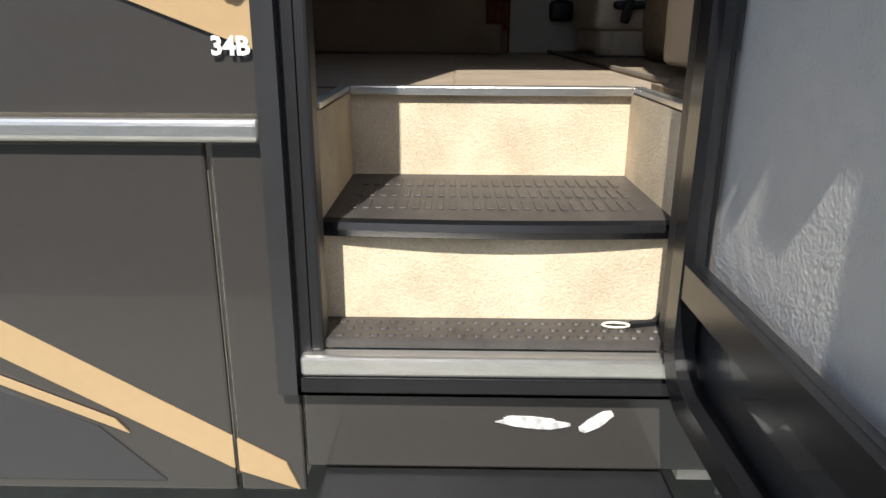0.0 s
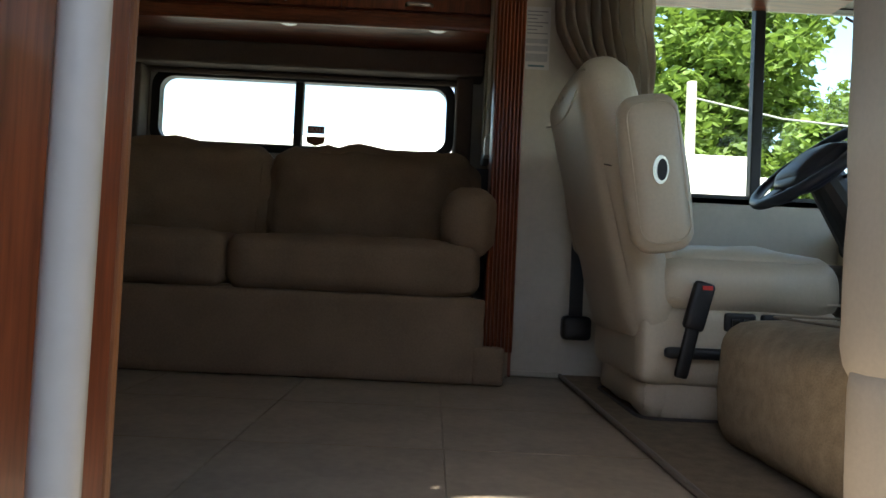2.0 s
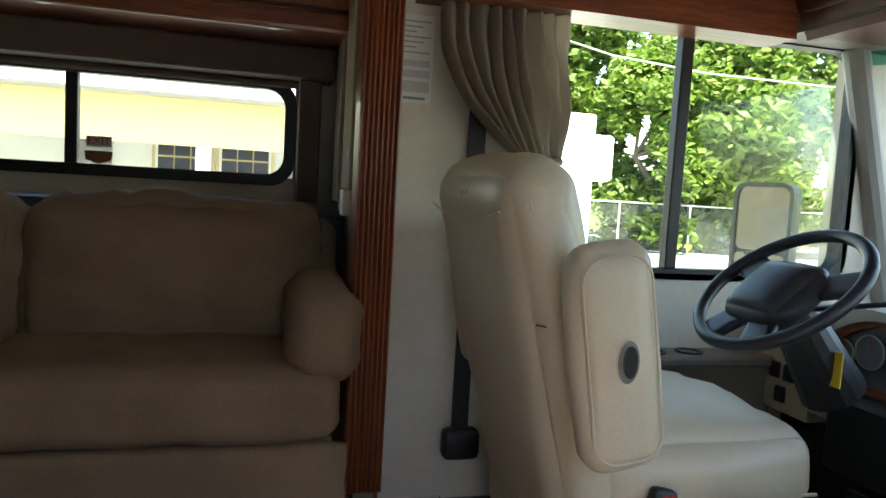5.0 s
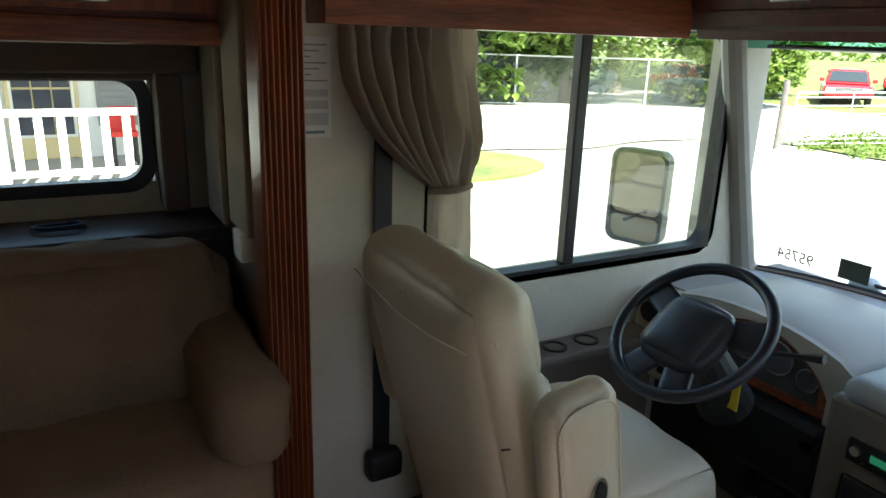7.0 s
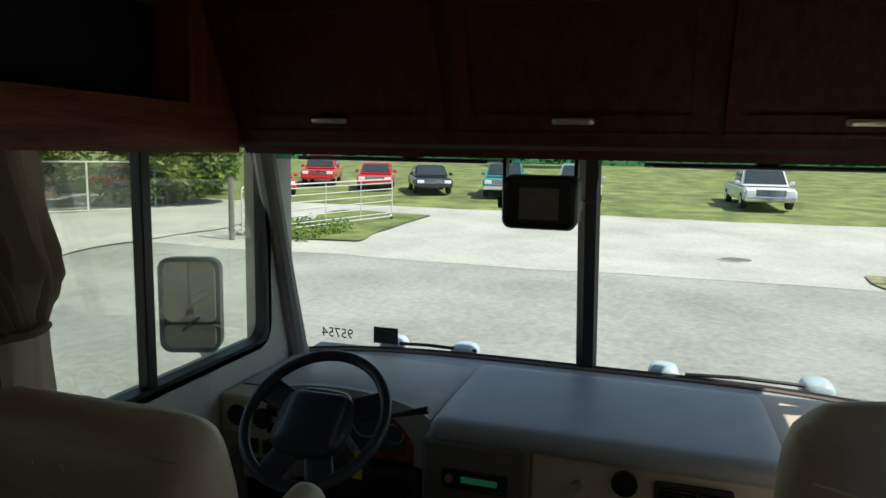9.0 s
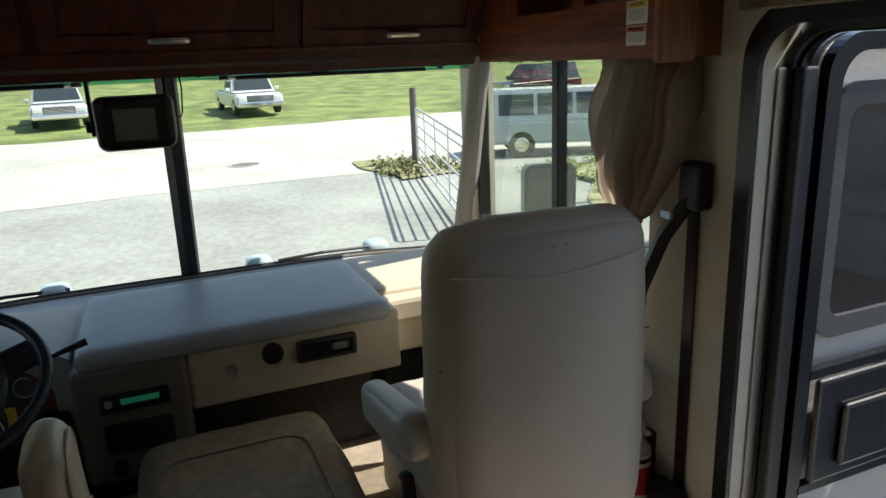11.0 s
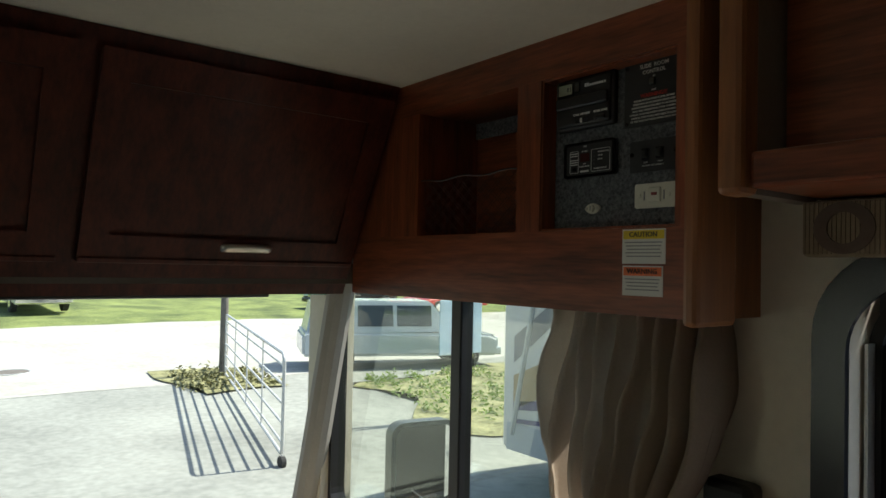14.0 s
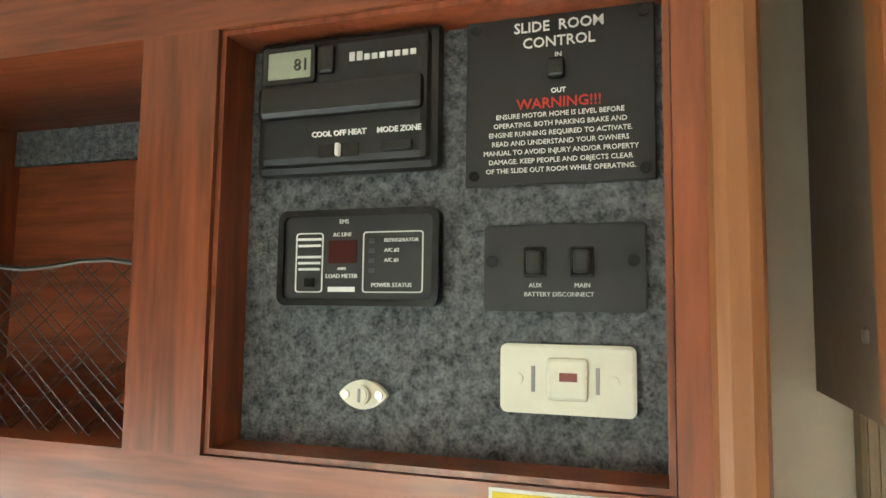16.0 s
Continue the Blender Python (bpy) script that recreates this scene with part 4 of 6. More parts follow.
for x in (0.345, SX0 - 0.06):
    part("armrest", soft((0.17, 0.62, 0.23), 0.062, 0.012, 0.01, pose(x, 2.40, 0.55), n=12, seed=x), SUEDE, sofa, "rolled sofa arm")
    part("arm_panel", box(x - 0.035, x + 0.035, 2.2, 2.70, 0.3, 0.5, 0.012), SUEDE, sofa)
part("skirt_corner", soft((0.11, 0.05, 0.13), 0.015, 0, 0.003, pose(0.425, 2.118, 0.067), n=6), SUEDE, sofa)
solid("ledge", join(box(-2.3, XR + 0.035, 2.80, YS - 0.002, 0.80, 0.832, 0.006), box(-2.3, XR + 0.035, 2.80, 2.83, 0.3, 0.80)), mat("dark_ledge", (0.055, 0.043, 0.04), 0.35, 0.25, 20), "dark laminate ledge behind the sofa", "ledge", "structure")
cordt = thing("cable", (-0.05, 2.95, 0.835), "small coil of dark cable on the ledge", "cable")
part("coil", tube([(0.0 + (0.07 - 0.004 * (k // 12)) * math.cos(k * 0.55), 2.93 + 0.03 * math.sin(k * 0.55), 0.838 + 0.0006 * k) for k in range(26)], 0.004, 6), mat("navy_cable", (0.02, 0.025, 0.06), 0.5), cordt)

oc = thing("sofa_overhead_cabinet", (-0.5, 2.8, 1.36), "dark cherry overhead cabinet above the sofa", "cabinet")
part("body", join(box(-1.45, XR + 0.035, 2.62, YS - 0.002, 1.385, ZC)), WOOD, oc)
part("light_rail", box(-1.45, XR + 0.035, 2.585, 2.62, 1.362, 1.425, 0.012), WOOD, oc, "rounded cherry light rail")
for a, b in ((-1.44, -0.78), (-0.76, -0.20), (-0.18, 0.42)):
    d = part("door", join(ring([(a, 1.44), (b, 1.44), (b, 1.86), (a, 1.86)], [(a + 0.05, 1.49), (b - 0.05, 1.49), (b - 0.05, 1.81), (a + 0.05, 1.81)], "y", 2.602, 2.62), box(a + 0.045, b - 0.045, 2.611, 2.6195, 1.485, 1.815)), WOODV, oc, "cherry panel door")
    handle(d, (a + b) / 2, 2.608, 1.462, "x")
LAMPW = glow("lamp_lens", (0.85, 0.83, 0.78), 0.1)
for x in (-1.1, -0.42, 0.2):
    pl = thing("puck_light", (x, 2.62, 1.36), "small white oval puck light under the cabinet", "light", "puck lights")
    part("lens", cyl((x, 2.64, 1.385), (x, 2.64, 1.372), 0.032, 0.026, 18), LAMPW, pl)
    part("rim", ring([(x + 0.038 * math.cos(radians(a)), 2.64 + 0.038 * math.sin(radians(a))) for a in range(0, 360, 20)], [(x + 0.031 * math.cos(radians(a)), 2.64 + 0.031 * math.sin(radians(a))) for a in range(0, 360, 20)], "z", 1.376, 1.385), IVORY, pl)
solid("wall_socket", box(0.33, 0.38, 2.615, 2.63, 1.37, 1.395, 0.003), IVORY, "small white socket under the cabinet", "socket")
vl = thing("window_valance", (-0.5, 3.0, 1.25), "brown padded valance round the sofa window", "valance", kind="structure")
part("header", box(-1.28, XR - 0.0, 2.93, YS - 0.002, 1.275, 1.385, 0.012), SHADE, vl)
part("side", box(0.298, 0.375, 2.97, YS - 0.002, 0.85, 1.275, 0.01), SHADE, vl)
part("side", box(-1.27, -1.16, 2.97, YS - 0.002, 0.85, 1.275, 0.01), SHADE, vl)
part("shade_roll", cyl((-1.15, 3.04, 1.262), (0.30, 3.04, 1.262), 0.013, seg=10), SHADE, vl)
part("side", box(-1.38, -1.30, 2.99, YS - 0.002, 0.85, 1.385, 0.01), SHADE, vl)
es = thing("slide_end_curtain", (XR, 2.7, 0.9), "tan and brown upright pads on the slide end wall", "pad", kind="structure")
part("pad", box(XR - 0.0, XR + 0.037, 2.68, 2.93, 0.86, 1.5, 0.012), SHADE, es)
part("pad_edge", cyl((XR + 0.0, 2.67, 0.88), (XR + 0.0, 2.67, 1.5), 0.012, seg=10), TANPANEL, es)
part("cover", box(XR - 0.005, XR + 0.037, 2.40, 2.60, 0.905, ZC, 0.006), TANPANEL, es)
part("block", box(XR - 0.015, XR + 0.037, 2.44, 2.52, 0.83, 0.905, 0.004), IVORY, es, "white plastic block")

fp = thing("fluted_trim", (0.47, 2.3, 0.1), "fluted cherry upright at the slide-out edge", "trim", kind="structure")
prof = [(0.417, 2.34)]
for k in range(8):
    x = 0.417 + 0.107 * k / 8
    prof += [(x + 0.107 / 8 * t, 2.255 - 0.012 * math.sin(math.pi * t)) for t in (0.05, 0.3, 0.5, 0.7, 0.95)]
prof += [(0.524, 2.34)]
part("fluting", slab(prof, "z", 0.10, ZC), WOODV, fp)
part("backing", box(0.462, 0.530, 2.342, YD, 0.0, ZC), WOODV, fp)
solid("baseboard", box(0.532, 0.72, YD - 0.012, YD, 0.0, 0.02, 0.003), WALLPAPER, "low cream skirting strip", "baseboard", "structure")
nt = thing("notice_sheet", (0.57, YD, 1.16), "printed white notice taped to the wall", "notice")
part("paper", box(0.532, 0.63, YD - 0.003, YD - 0.001, 1.155, 1.395), PAPER, nt)
for i in range(7):
    part("text_line", box(0.542, 0.62 - 0.02 * (i % 3), YD - 0.0042, YD - 0.0032, 1.375 - i * 0.014, 1.3785 - i * 0.014), GREYINK, nt)
for z0, z1 in ((1.255, 1.272), (1.225, 1.245), (1.185, 1.215)):
    part("text_block", box(0.54, 0.622, YD - 0.0042, YD - 0.0032, z0, z1), mat("pale_grey_ink", (0.5, 0.5, 0.5), 0.8), nt)
part("stripe", box(0.55, 0.612, YD - 0.0042, YD - 0.0032, 1.165, 1.172), mat("teal_ink", (0.15, 0.25, 0.27), 0.8), nt)

# ---- curtains ----
def curtain(name, x0, x1, y, z1, zt, zb, tx0, tx1, side, seed, label=""):
    """Gathered cloth from the rail to a tie, bulging at its wall end, and a plain tail below."""
    t = thing(name, ((tx0 + tx1) / 2, y, zb), label, "curtain")
    inw = -1 if y > 1 else 1  # towards the room
    nu, nv = 150, 34

    def cloth(fn, rows):
        bm = bmesh.new()
        g = [[bm.verts.new(fn(i / nu, j / rows)) for i in range(nu + 1)] for j in range(rows + 1)]
        for j in range(rows):
            for i in range(nu):
                bm.faces.new((g[j][i], g[j][i + 1], g[j + 1][i + 1], g[j + 1][i])).smooth = True
        return bm

    def gathered(u, v):
        w = v ** 1.7
        x = (x0 + (x1 - x0) * u) * (1 - w) + (tx0 + (tx1 - tx0) * u) * w
        bulge = u if x0 > x1 else 1 - u
        x -= side * 0.05 * math.sin(math.pi * v ** 1.25) * bulge ** 1.5
        ph = u * 2 * math.pi * 9 + 3.2 * noise.noise((u * 4 + seed, v * 1.1, seed)) + 1.2 * noise.noise((u * 11, v * 2.5, seed + 5))
        fold = 2 / math.pi * math.asin(math.sin(ph))
        amp = 0.034 * (0.7 + 0.6 * math.sin(math.pi * min(1, v * 0.9 + 0.1))) * (0.6 + 0.8 * abs(noise.noise((u * 6, v * 2, seed + 9)) + 0.3))
        yy = y + amp * fold + inw * 0.03 * math.sin(math.pi * v ** 1.3) + 0.022 * noise.noise((u * 9, v * 4, seed + 2))
        return (x + 0.008 * math.cos(ph), yy, z1 + (zt - z1) * v - 0.03 * v * math.sin(math.pi * u))

    def tail(u, v):
        return (tx0 + (tx1 - tx0) * u + 0.014 * (u - 0.5) * v, y + inw * 0.012 + (0.007 + 0.011 * v) * math.sin(u * 13 + v + seed) + 0.006 * noise.noise((u * 8, v * 3, seed)), zt + 0.01 + (zb - zt) * v)

    part("gathered_cloth", cloth(gathered, nv), TAUPE, t)
    part("tail", cloth(tail, 8), TAUPE, t)
    part("tie_band", tube([(tx0 + (tx1 - tx0) * k / 8, y + inw * (0.03 * math.sin(math.pi * k / 8) + 0.012), zt - 0.018 + 0.006 * k / 8) for k in range(9)], 0.010, 8), TAUPE, t)
    return t


curtain("curtain", 0.63, 1.00, 2.325, 1.435, 1.03, 0.68, 0.875, 1.005, 1, 3.0, "taupe curtain tied back by the driver window")
curtain("curtain", 1.135, 0.80, 0.075, 1.44, 1.02, 0.66, 1.10, 0.95, 1, 8.0, "taupe curtain tied back by the passenger window")
bb = thing("seat_belt", (0.78, 2.36, 0.18), "black seat belt with a plastic floor cover", "seat belt")
part("strap", box(0.742, 0.792, 2.360, 2.367, 0.22, 1.42), BLACK, bb)
part("reel_cover", soft((0.11, 0.06, 0.09), 0.02, 0.0, 0.0, pose(0.766, 2.345, 0.19), n=6), BLACK, bb)
part("guide", box(0.737, 0.797, 2.35, 2.372, 1.30, 1.40, 0.006), BLACK, bb)
pb = thing("seat_belt", (0.84, 0.03, 0.2), "black seat belt with chrome tongue by the door", "seat belt")
part("strap", box(0.80, 0.838, 0.028, 0.033, 0.22, 1.12), BLACK, pb)
bm = tube([(0.80, 0.05, 1.10), (0.87, 0.08, 0.98), (0.93, 0.11, 0.80)], 0.02, 6)
part("strap", bm, BLACK, pb)
part("guide", box(0.76, 0.84, 0.022, 0.07, 1.06, 1.18, 0.012), BLACK, pb)
part("tongue", box(0.83, 0.872, 0.085, 0.095, 1.03, 1.055, 0.003), CHROME, pb, "chrome belt tongue")
part("reel_cover", soft((0.13, 0.07, 0.12), 0.03, 0, 0, pose(0.83, 0.058, 0.2), n=6), BLACK, pb)
fe = thing("fire_extinguisher", (0.95, 0.07, 0.08), "small white fire extinguisher with a red label", "fire extinguisher")
part("cylinder", join(cyl((0.95, 0.075, 0.09), (0.95, 0.075, 0.32), 0.042, seg=24, bev=0.01), cyl((0.95, 0.075, 0.318), (0.95, 0.075, 0.35), 0.042, 0.018, 24)), WHITE, fe)
part("label", join(cyl((0.95, 0.075, 0.18), (0.95, 0.075, 0.27), 0.0428, seg=24)), REDINK, fe, "red printed label")
part("valve", join(cyl((0.95, 0.075, 0.35), (0.95, 0.075, 0.38), 0.015, seg=12), box(0.90, 0.99, 0.065, 0.085, 0.378, 0.39, 0.003), box(0.92, 1.0, 0.068, 0.082, 0.398, 0.408, 0.003)), WHITE, fe)
part("bracket", join(cyl((0.95, 0.075, 0.285), (0.95, 0.075, 0.298), 0.0436, seg=24), box(0.93, 0.97, 0.021, 0.04, 0.1, 0.36)), BLACK, fe)


# ---- cab seats ----
def seat(x, y, rec, label, s, leather):
    """A captain's chair that faces the windscreen; s: the side of the armrest towards the aisle. x: the back's hinge."""
    t = thing("captain_chair", (x + 0.3, y, 0.0), label, "seat", "cab seats")
    back = pose(x + (0.10 if s < 0 else 0.0), y, 0.22 if s < 0 else 0.25, 0, rec, 0)
    welt = leather if s < 0 else PIPING
    if s > 0:
        back = back @ Matrix.Diagonal((1, 1.07, 1.045, 1))
    part("backrest", soft((0.15, 0.53, 0.80), 0.065, 0.02, 0.004, back @ pose(0, 0, 0.39), n=18, seed=x), leather, t)
    part("headrest", soft((0.15, 0.51, 0.24), 0.065, 0.012, 0.007, back @ pose(0.012, 0, 0.665), n=16, seed=y), leather, t, "padded top roll with gathered seams")
    part("bolster", soft((0.10, 0.45, 0.46), 0.045, 0.03, 0.006, back @ pose(0.06, 0, 0.33), n=12, seed=3), leather, t)
    o = rrect(-0.262, 0.262, 0.0, 0.785, 0.08)
    part("piping", tube([back @ Vector((-0.03, a, b)) for a, b in o], 0.006, 6, True), welt, t, "sewn welt")
    for k in range(3):
        part("gather", tube([back @ Vector((-0.073, -0.03 + 0.03 * k, 0.70)), back @ Vector((-0.076, -0.03 + 0.03 * k, 0.745))], 0.004, 5), leather, t)
    part("seam", tube([back @ Vector((-0.0855, -0.25 + 0.5 * k / 10, 0.71 - 0.03 * math.sin(math.pi * k / 10))) for k in range(11)], 0.002, 5), leather, t)
    for q in (1, -1):
        part("side_seam", tube([back @ Vector((0.05 - 0.11 * k / 6, q * 0.267, 0.50 + 0.012 * math.sin(k))) for k in range(7)], 0.002, 5), PIPING, t)
    part("seat_cushion", soft((0.52, 0.54, 0.18), 0.065, 0.03, 0.012, pose(x + 0.32, y, 0.375), n=18, seed=y + 2), leather, t)
    part("skirt", soft((0.54, 0.54, 0.22), 0.035, 0.0, 0.005, pose(x + 0.30, y, 0.21), n=10, seed=6), leather, t)
    part("base", soft((0.44, 0.50, 0.15), 0.03, 0.0, 0.010, pose(x + 0.31, y, 0.075), n=10, seed=7), leather, t)
    if s < 0:
        part("back_skirt", soft((0.12, 0.50, 0.30), 0.045, 0.0, 0.012, pose(x + 0.115, y, 0.155, 0, 6, 0), n=14, seed=11), leather, t, "loose leather skirt behind the seat")
        part("seat_welt", tube([(x + 0.10 + 0.46 * k / 12, y - 0.276 - 0.004 * math.sin(k * 1.7), 0.335 + 0.004 * math.sin(k * 2.3)) for k in range(13)], 0.004, 6), leather, t, "gathered cushion seam")
        for k in range(6):
            part("gather", tube([(x + 0.13 + 0.075 * k, y - 0.272, 0.345), (x + 0.14 + 0.075 * k, y - 0.268, 0.40), (x + 0.165 + 0.075 * k, y - 0.235, 0.442)], [0.003, 0.006, 0.002], 6), leather, t)
    if s > 0:
        part("back_skirt", soft((0.06, 0.47, 0.26), 0.025, 0, 0.004, pose(x - 0.045, y, 0.16), n=8, seed=5), leather, t, "hanging leather skirt")
    part("base_edge", tube([(x + 0.28 + a, y + b, 0.012) for a, b in rrect(-0.235, 0.235, -0.255, 0.255, 0.05)], 0.006, 6, True), PIPING, t)
    for q in (s, -s):
        if s < 0:
            c = pose(x + 0.022, y + q * 0.365, 0.652, 0, rec * 0.65, 0)
            ar = part("armrest", soft((0.15, 0.075, 0.385), 0.035, 0.01, 0.002, c, n=12), leather, t, "raised padded armrest")
            if q == s:
                part("badge", slab([(x + 0.022 + 0.02 * math.cos(radians(a)), 0.655 + 0.036 * math.sin(radians(a))) for a in range(0, 360, 20)], "y", y - 0.418, y - 0.40), CHROME, ar, "chrome oval badge")
                part("badge_face", slab([(x + 0.025 + 0.012 * math.cos(radians(a)), 0.655 + 0.027 * math.sin(radians(a))) for a in range(0, 360, 20)], "y", y - 0.421, y - 0.416), BLACK, ar)
                part("armrest_piping", tube([c @ Vector((a, -0.036, b)) for a, b in rrect(-0.064, 0.064, -0.178, 0.178, 0.045)], 0.0025, 5, True), leather, ar)
        else:
            c = pose(x + 0.20, y + q * 0.325, 0.545, 0, 10, 0)
            ar = part("armrest", soft((0.40, 0.085, 0.12), 0.035, 0.008, 0.002, c, n=10), leather, t, "lowered padded armrest")
            if q == s:
                part("badge", slab([(x + 0.17 + 0.026 * math.cos(radians(a)), 0.55 + 0.014 * math.sin(radians(a))) for a in range(0, 360, 20)], "y", y + q * 0.366, y + q * 0.374), CHROME, ar, "chrome oval badge")
    ys = y + s * 0.272
    if s < 0:
        for dx in (0.295, 0.392):
            part("switch_bezel", box(x + dx - 0.042, x + dx + 0.042, ys - 0.008, ys + 0.01, 0.255, 0.305, 0.008), BLACK, t)
            part("switch", box(x + dx - 0.028, x + dx - 0.004, ys - 0.014, ys - 0.006, 0.268, 0.292, 0.004), BLACKG, t)
            part("switch", box(x + dx + 0.004, x + dx + 0.028, ys - 0.014, ys - 0.006, 0.268, 0.292, 0.004), BLACKG, t)
    part("slide_lever", soft((0.20, 0.03, 0.03), 0.012, 0, 0, pose(x + 0.19, ys + s * 0.02, 0.195), n=6), BLACK, t, "black seat lever")
    part("buckle", soft((0.055, 0.03, 0.13), 0.012, 0, 0, pose(x + 0.17, ys + s * 0.035, 0.32, 0, 14), n=5), BLACK, t, "black belt buckle")
    part("buckle_stalk", soft((0.035, 0.02, 0.16), 0.008, 0, 0, pose(x + 0.145, ys + s * 0.035, 0.21, 0, 12), n=5), BLACK, t)
    part("buckle_button", box(x + 0.172, x + 0.198, ys + s * 0.052 - 0.002, ys + s * 0.052 + 0.002, 0.363, 0.374), REDINK, t, "red release button")
    return t


seat(0.755, 1.885, -14.5, "cream leather driver seat with raised armrest", -1, LEATHER)
seat(0.85, 0.46, 1, "grey cream leather passenger seat with dark welting", 1, GREYLEATHER)

# ---- dashboard ----
da = thing("dashboard", (1.9, 1.2, 0.0), "blue-grey padded dashboard with tan front panels", "dashboard")
part("top_pad", soft((0.62, 1.0, 0.07), 0.03, 0.004, 0, pose(1.965, 1.08, 0.607), n=12), DASHTOP, da, "blue-grey padded top")
part("shelf", box(1.78, 2.24, 0.03, 0.58, 0.50, 0.598, 0.02), DASHTAN, da)
part("top_pad", soft((0.50, 0.54, 0.06), 0.028, 0.0, 0, pose(2.10, 0.33, 0.592), n=8), DASHTAN, da)
glass_foot = [(shield_x(y, 0.6) - 0.03, y) for y in np.linspace(0.04, 2.36, 25)]
part("base_deck", slab([(1.85, 2.36), (1.85, 0.04), *glass_foot], "z", 0.575, 0.602, 0.005), DASHTOP, da, "grey deck along the foot of the glass")
part("deck_edge", tube([(x - 0.012, y, 0.606) for x, y in glass_foot], 0.009, 6), DASHGREY, da)
part("front_panel", box(1.675, 1.80, 0.55, 1.27, 0.38, 0.60, 0.012), DASHTAN, da, "tan front panel")
part("front_panel", box(1.80, 1.90, 0.03, 0.56, 0.38, 0.54, 0.012), DASHTAN, da)
# solid black block drawn for the shade of the open recess
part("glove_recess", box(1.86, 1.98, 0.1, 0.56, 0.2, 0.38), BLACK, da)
con = part("console", box(1.655, 1.80, 1.27, 1.60, 0.20, 0.585, 0.015), DASHGREY, da, "taupe radio console")
radio = part("radio", box(1.645, 1.66, 1.33, 1.53, 0.44, 0.50, 0.004), BLACK, da, "black car radio")
part("display", box(1.642, 1.646, 1.36, 1.47, 0.465, 0.483), glow("green_display", (0.02, 0.2, 0.1), 0.12), radio, "green lit display")
for k in range(6):
    part("radio_button", box(1.641, 1.646, 1.345 + 0.027 * k, 1.362 + 0.027 * k, 0.449, 0.457, 0.002), BLACKG, radio)
part("radio_knob", cyl((1.635, 1.505, 0.475), (1.646, 1.505, 0.475), 0.012, seg=14), NICKEL, radio)
part("cd_recess", box(1.648, 1.66, 1.33, 1.53, 0.30, 0.40, 0.01), BLACK, da)
for y in (1.34, 1.42, 1.50):
    part("climate_knob", cyl((1.63, y, 0.25), (1.66, y, 0.25), 0.022, 0.025, 16, 0.003), BLACK, da)
part("outlet", cyl((1.665, 1.0, 0.53), (1.68, 1.0, 0.53), 0.034, seg=20), BLACK, da, "round black outlet")
part("outlet_rim", ring([(1.0 + 0.036 * math.cos(radians(a)), 0.53 + 0.036 * math.sin(radians(a))) for a in range(0, 360, 18)], [(1.0 + 0.026 * math.cos(radians(a)), 0.53 + 0.026 * math.sin(radians(a))) for a in range(0, 360, 18)], "x", 1.655, 1.668), BLACKG, da)
part("key_lock", join(cyl((1.655, 1.13, 0.50), (1.68, 1.13, 0.50), 0.015, seg=12), box(1.64, 1.66, 1.127, 1.133, 0.47, 0.50)), NICKEL, da)
vt = part("air_vent", ring(rrect(0.715, 0.92, 0.475, 0.55, 0.008, 3), rrect(0.727, 0.908, 0.487, 0.538, 0.005, 3), "x", 1.66, 1.68), BLACK, da, "black rectangular air vent")
part("vent_back", box(1.674, 1.677, 0.725, 0.91, 0.485, 0.54), BLACKG, vt)
for k in range(4):
    part("slat", box(1.663, 1.674, 0.81, 0.908, 0.493 + 0.012 * k, 0.496 + 0.012 * k), BLACKG, vt)
part("switch_strip", box(1.662, 1.674, 0.745, 0.80, 0.50, 0.525, 0.003), DASHGREY, vt)

# instrument binnacle
def binnacle():
    bm = bmesh.new()
    prof = []
    n = 20
    for x, k in ((1.765, 0.9), (1.80, 1.0), (1.90, 1.0), (2.08, 0.75), (2.30, 0.15)):
        row = []
        for i in range(n + 1):
            a = i / n
            y = 1.60 + 0.64 * a
            z = 0.603 + (0.075 * math.sin(math.pi * a) ** 0.6 if 0 < a < 1 else 0) * k
            row.append(bm.verts.new((x, y, z)))
        row += [bm.verts.new((x, 2.24, 0.36)), bm.verts.new((x, 1.60, 0.36))]
        prof.append(row)
    m = n + 3
    for a, b in zip(prof, prof[1:]):
        for i in range(m):
            bm.faces.new((a[i], a[(i + 1) % m], b[(i + 1) % m], b[i]))
    bm.faces.new(prof[-1])
    bmesh.ops.recalc_face_normals(bm, faces=bm.faces)
    return bm


HOOD = mat("grey_beige_hood", (0.4, 0.365, 0.3), 0.5, 0.06, 8, 0.25, 200)
bn = smooth(part("binnacle", binnacle(), HOOD, da, "low arched grey-beige instrument hood"))
bn.data.set_sharp_from_angle(angle=radians(40))
def arch(y0, y1, z0, h, n=16):
    return [(y0 + (y1 - y0) * i / n, z0 + h * (0.35 + 0.65 * math.sin(math.pi * i / n) ** 0.7)) for i in range(n + 1)] + [(y1, z0), (y0, z0)]


brow = [(1.60 + 0.64 * i / 16, 0.603 + (0.068 * math.sin(math.pi * i / 16) ** 0.6 if 0 < i < 16 else 0)) for i in range(17)] + [(2.24, 0.34), (1.60, 0.34)]
part("face", ring(brow, arch(1.655, 2.115, 0.44, 0.205), "x", 1.745, 1.772), HOOD, bn, "grey-beige face round the gauges")
part("wood_insert", ring(arch(1.655, 2.115, 0.44, 0.205), arch(1.69, 2.08, 0.462, 0.165), "x", 1.764, 1.778), WOOD, bn, "burl wood bezel")
part("gauge_board", slab(arch(1.66, 2.11, 0.445, 0.198), "x", 1.784, 1.794), mat("gauge_lens", (0.085, 0.09, 0.095), 0.12, 0.1), bn, "grey gauge cluster")
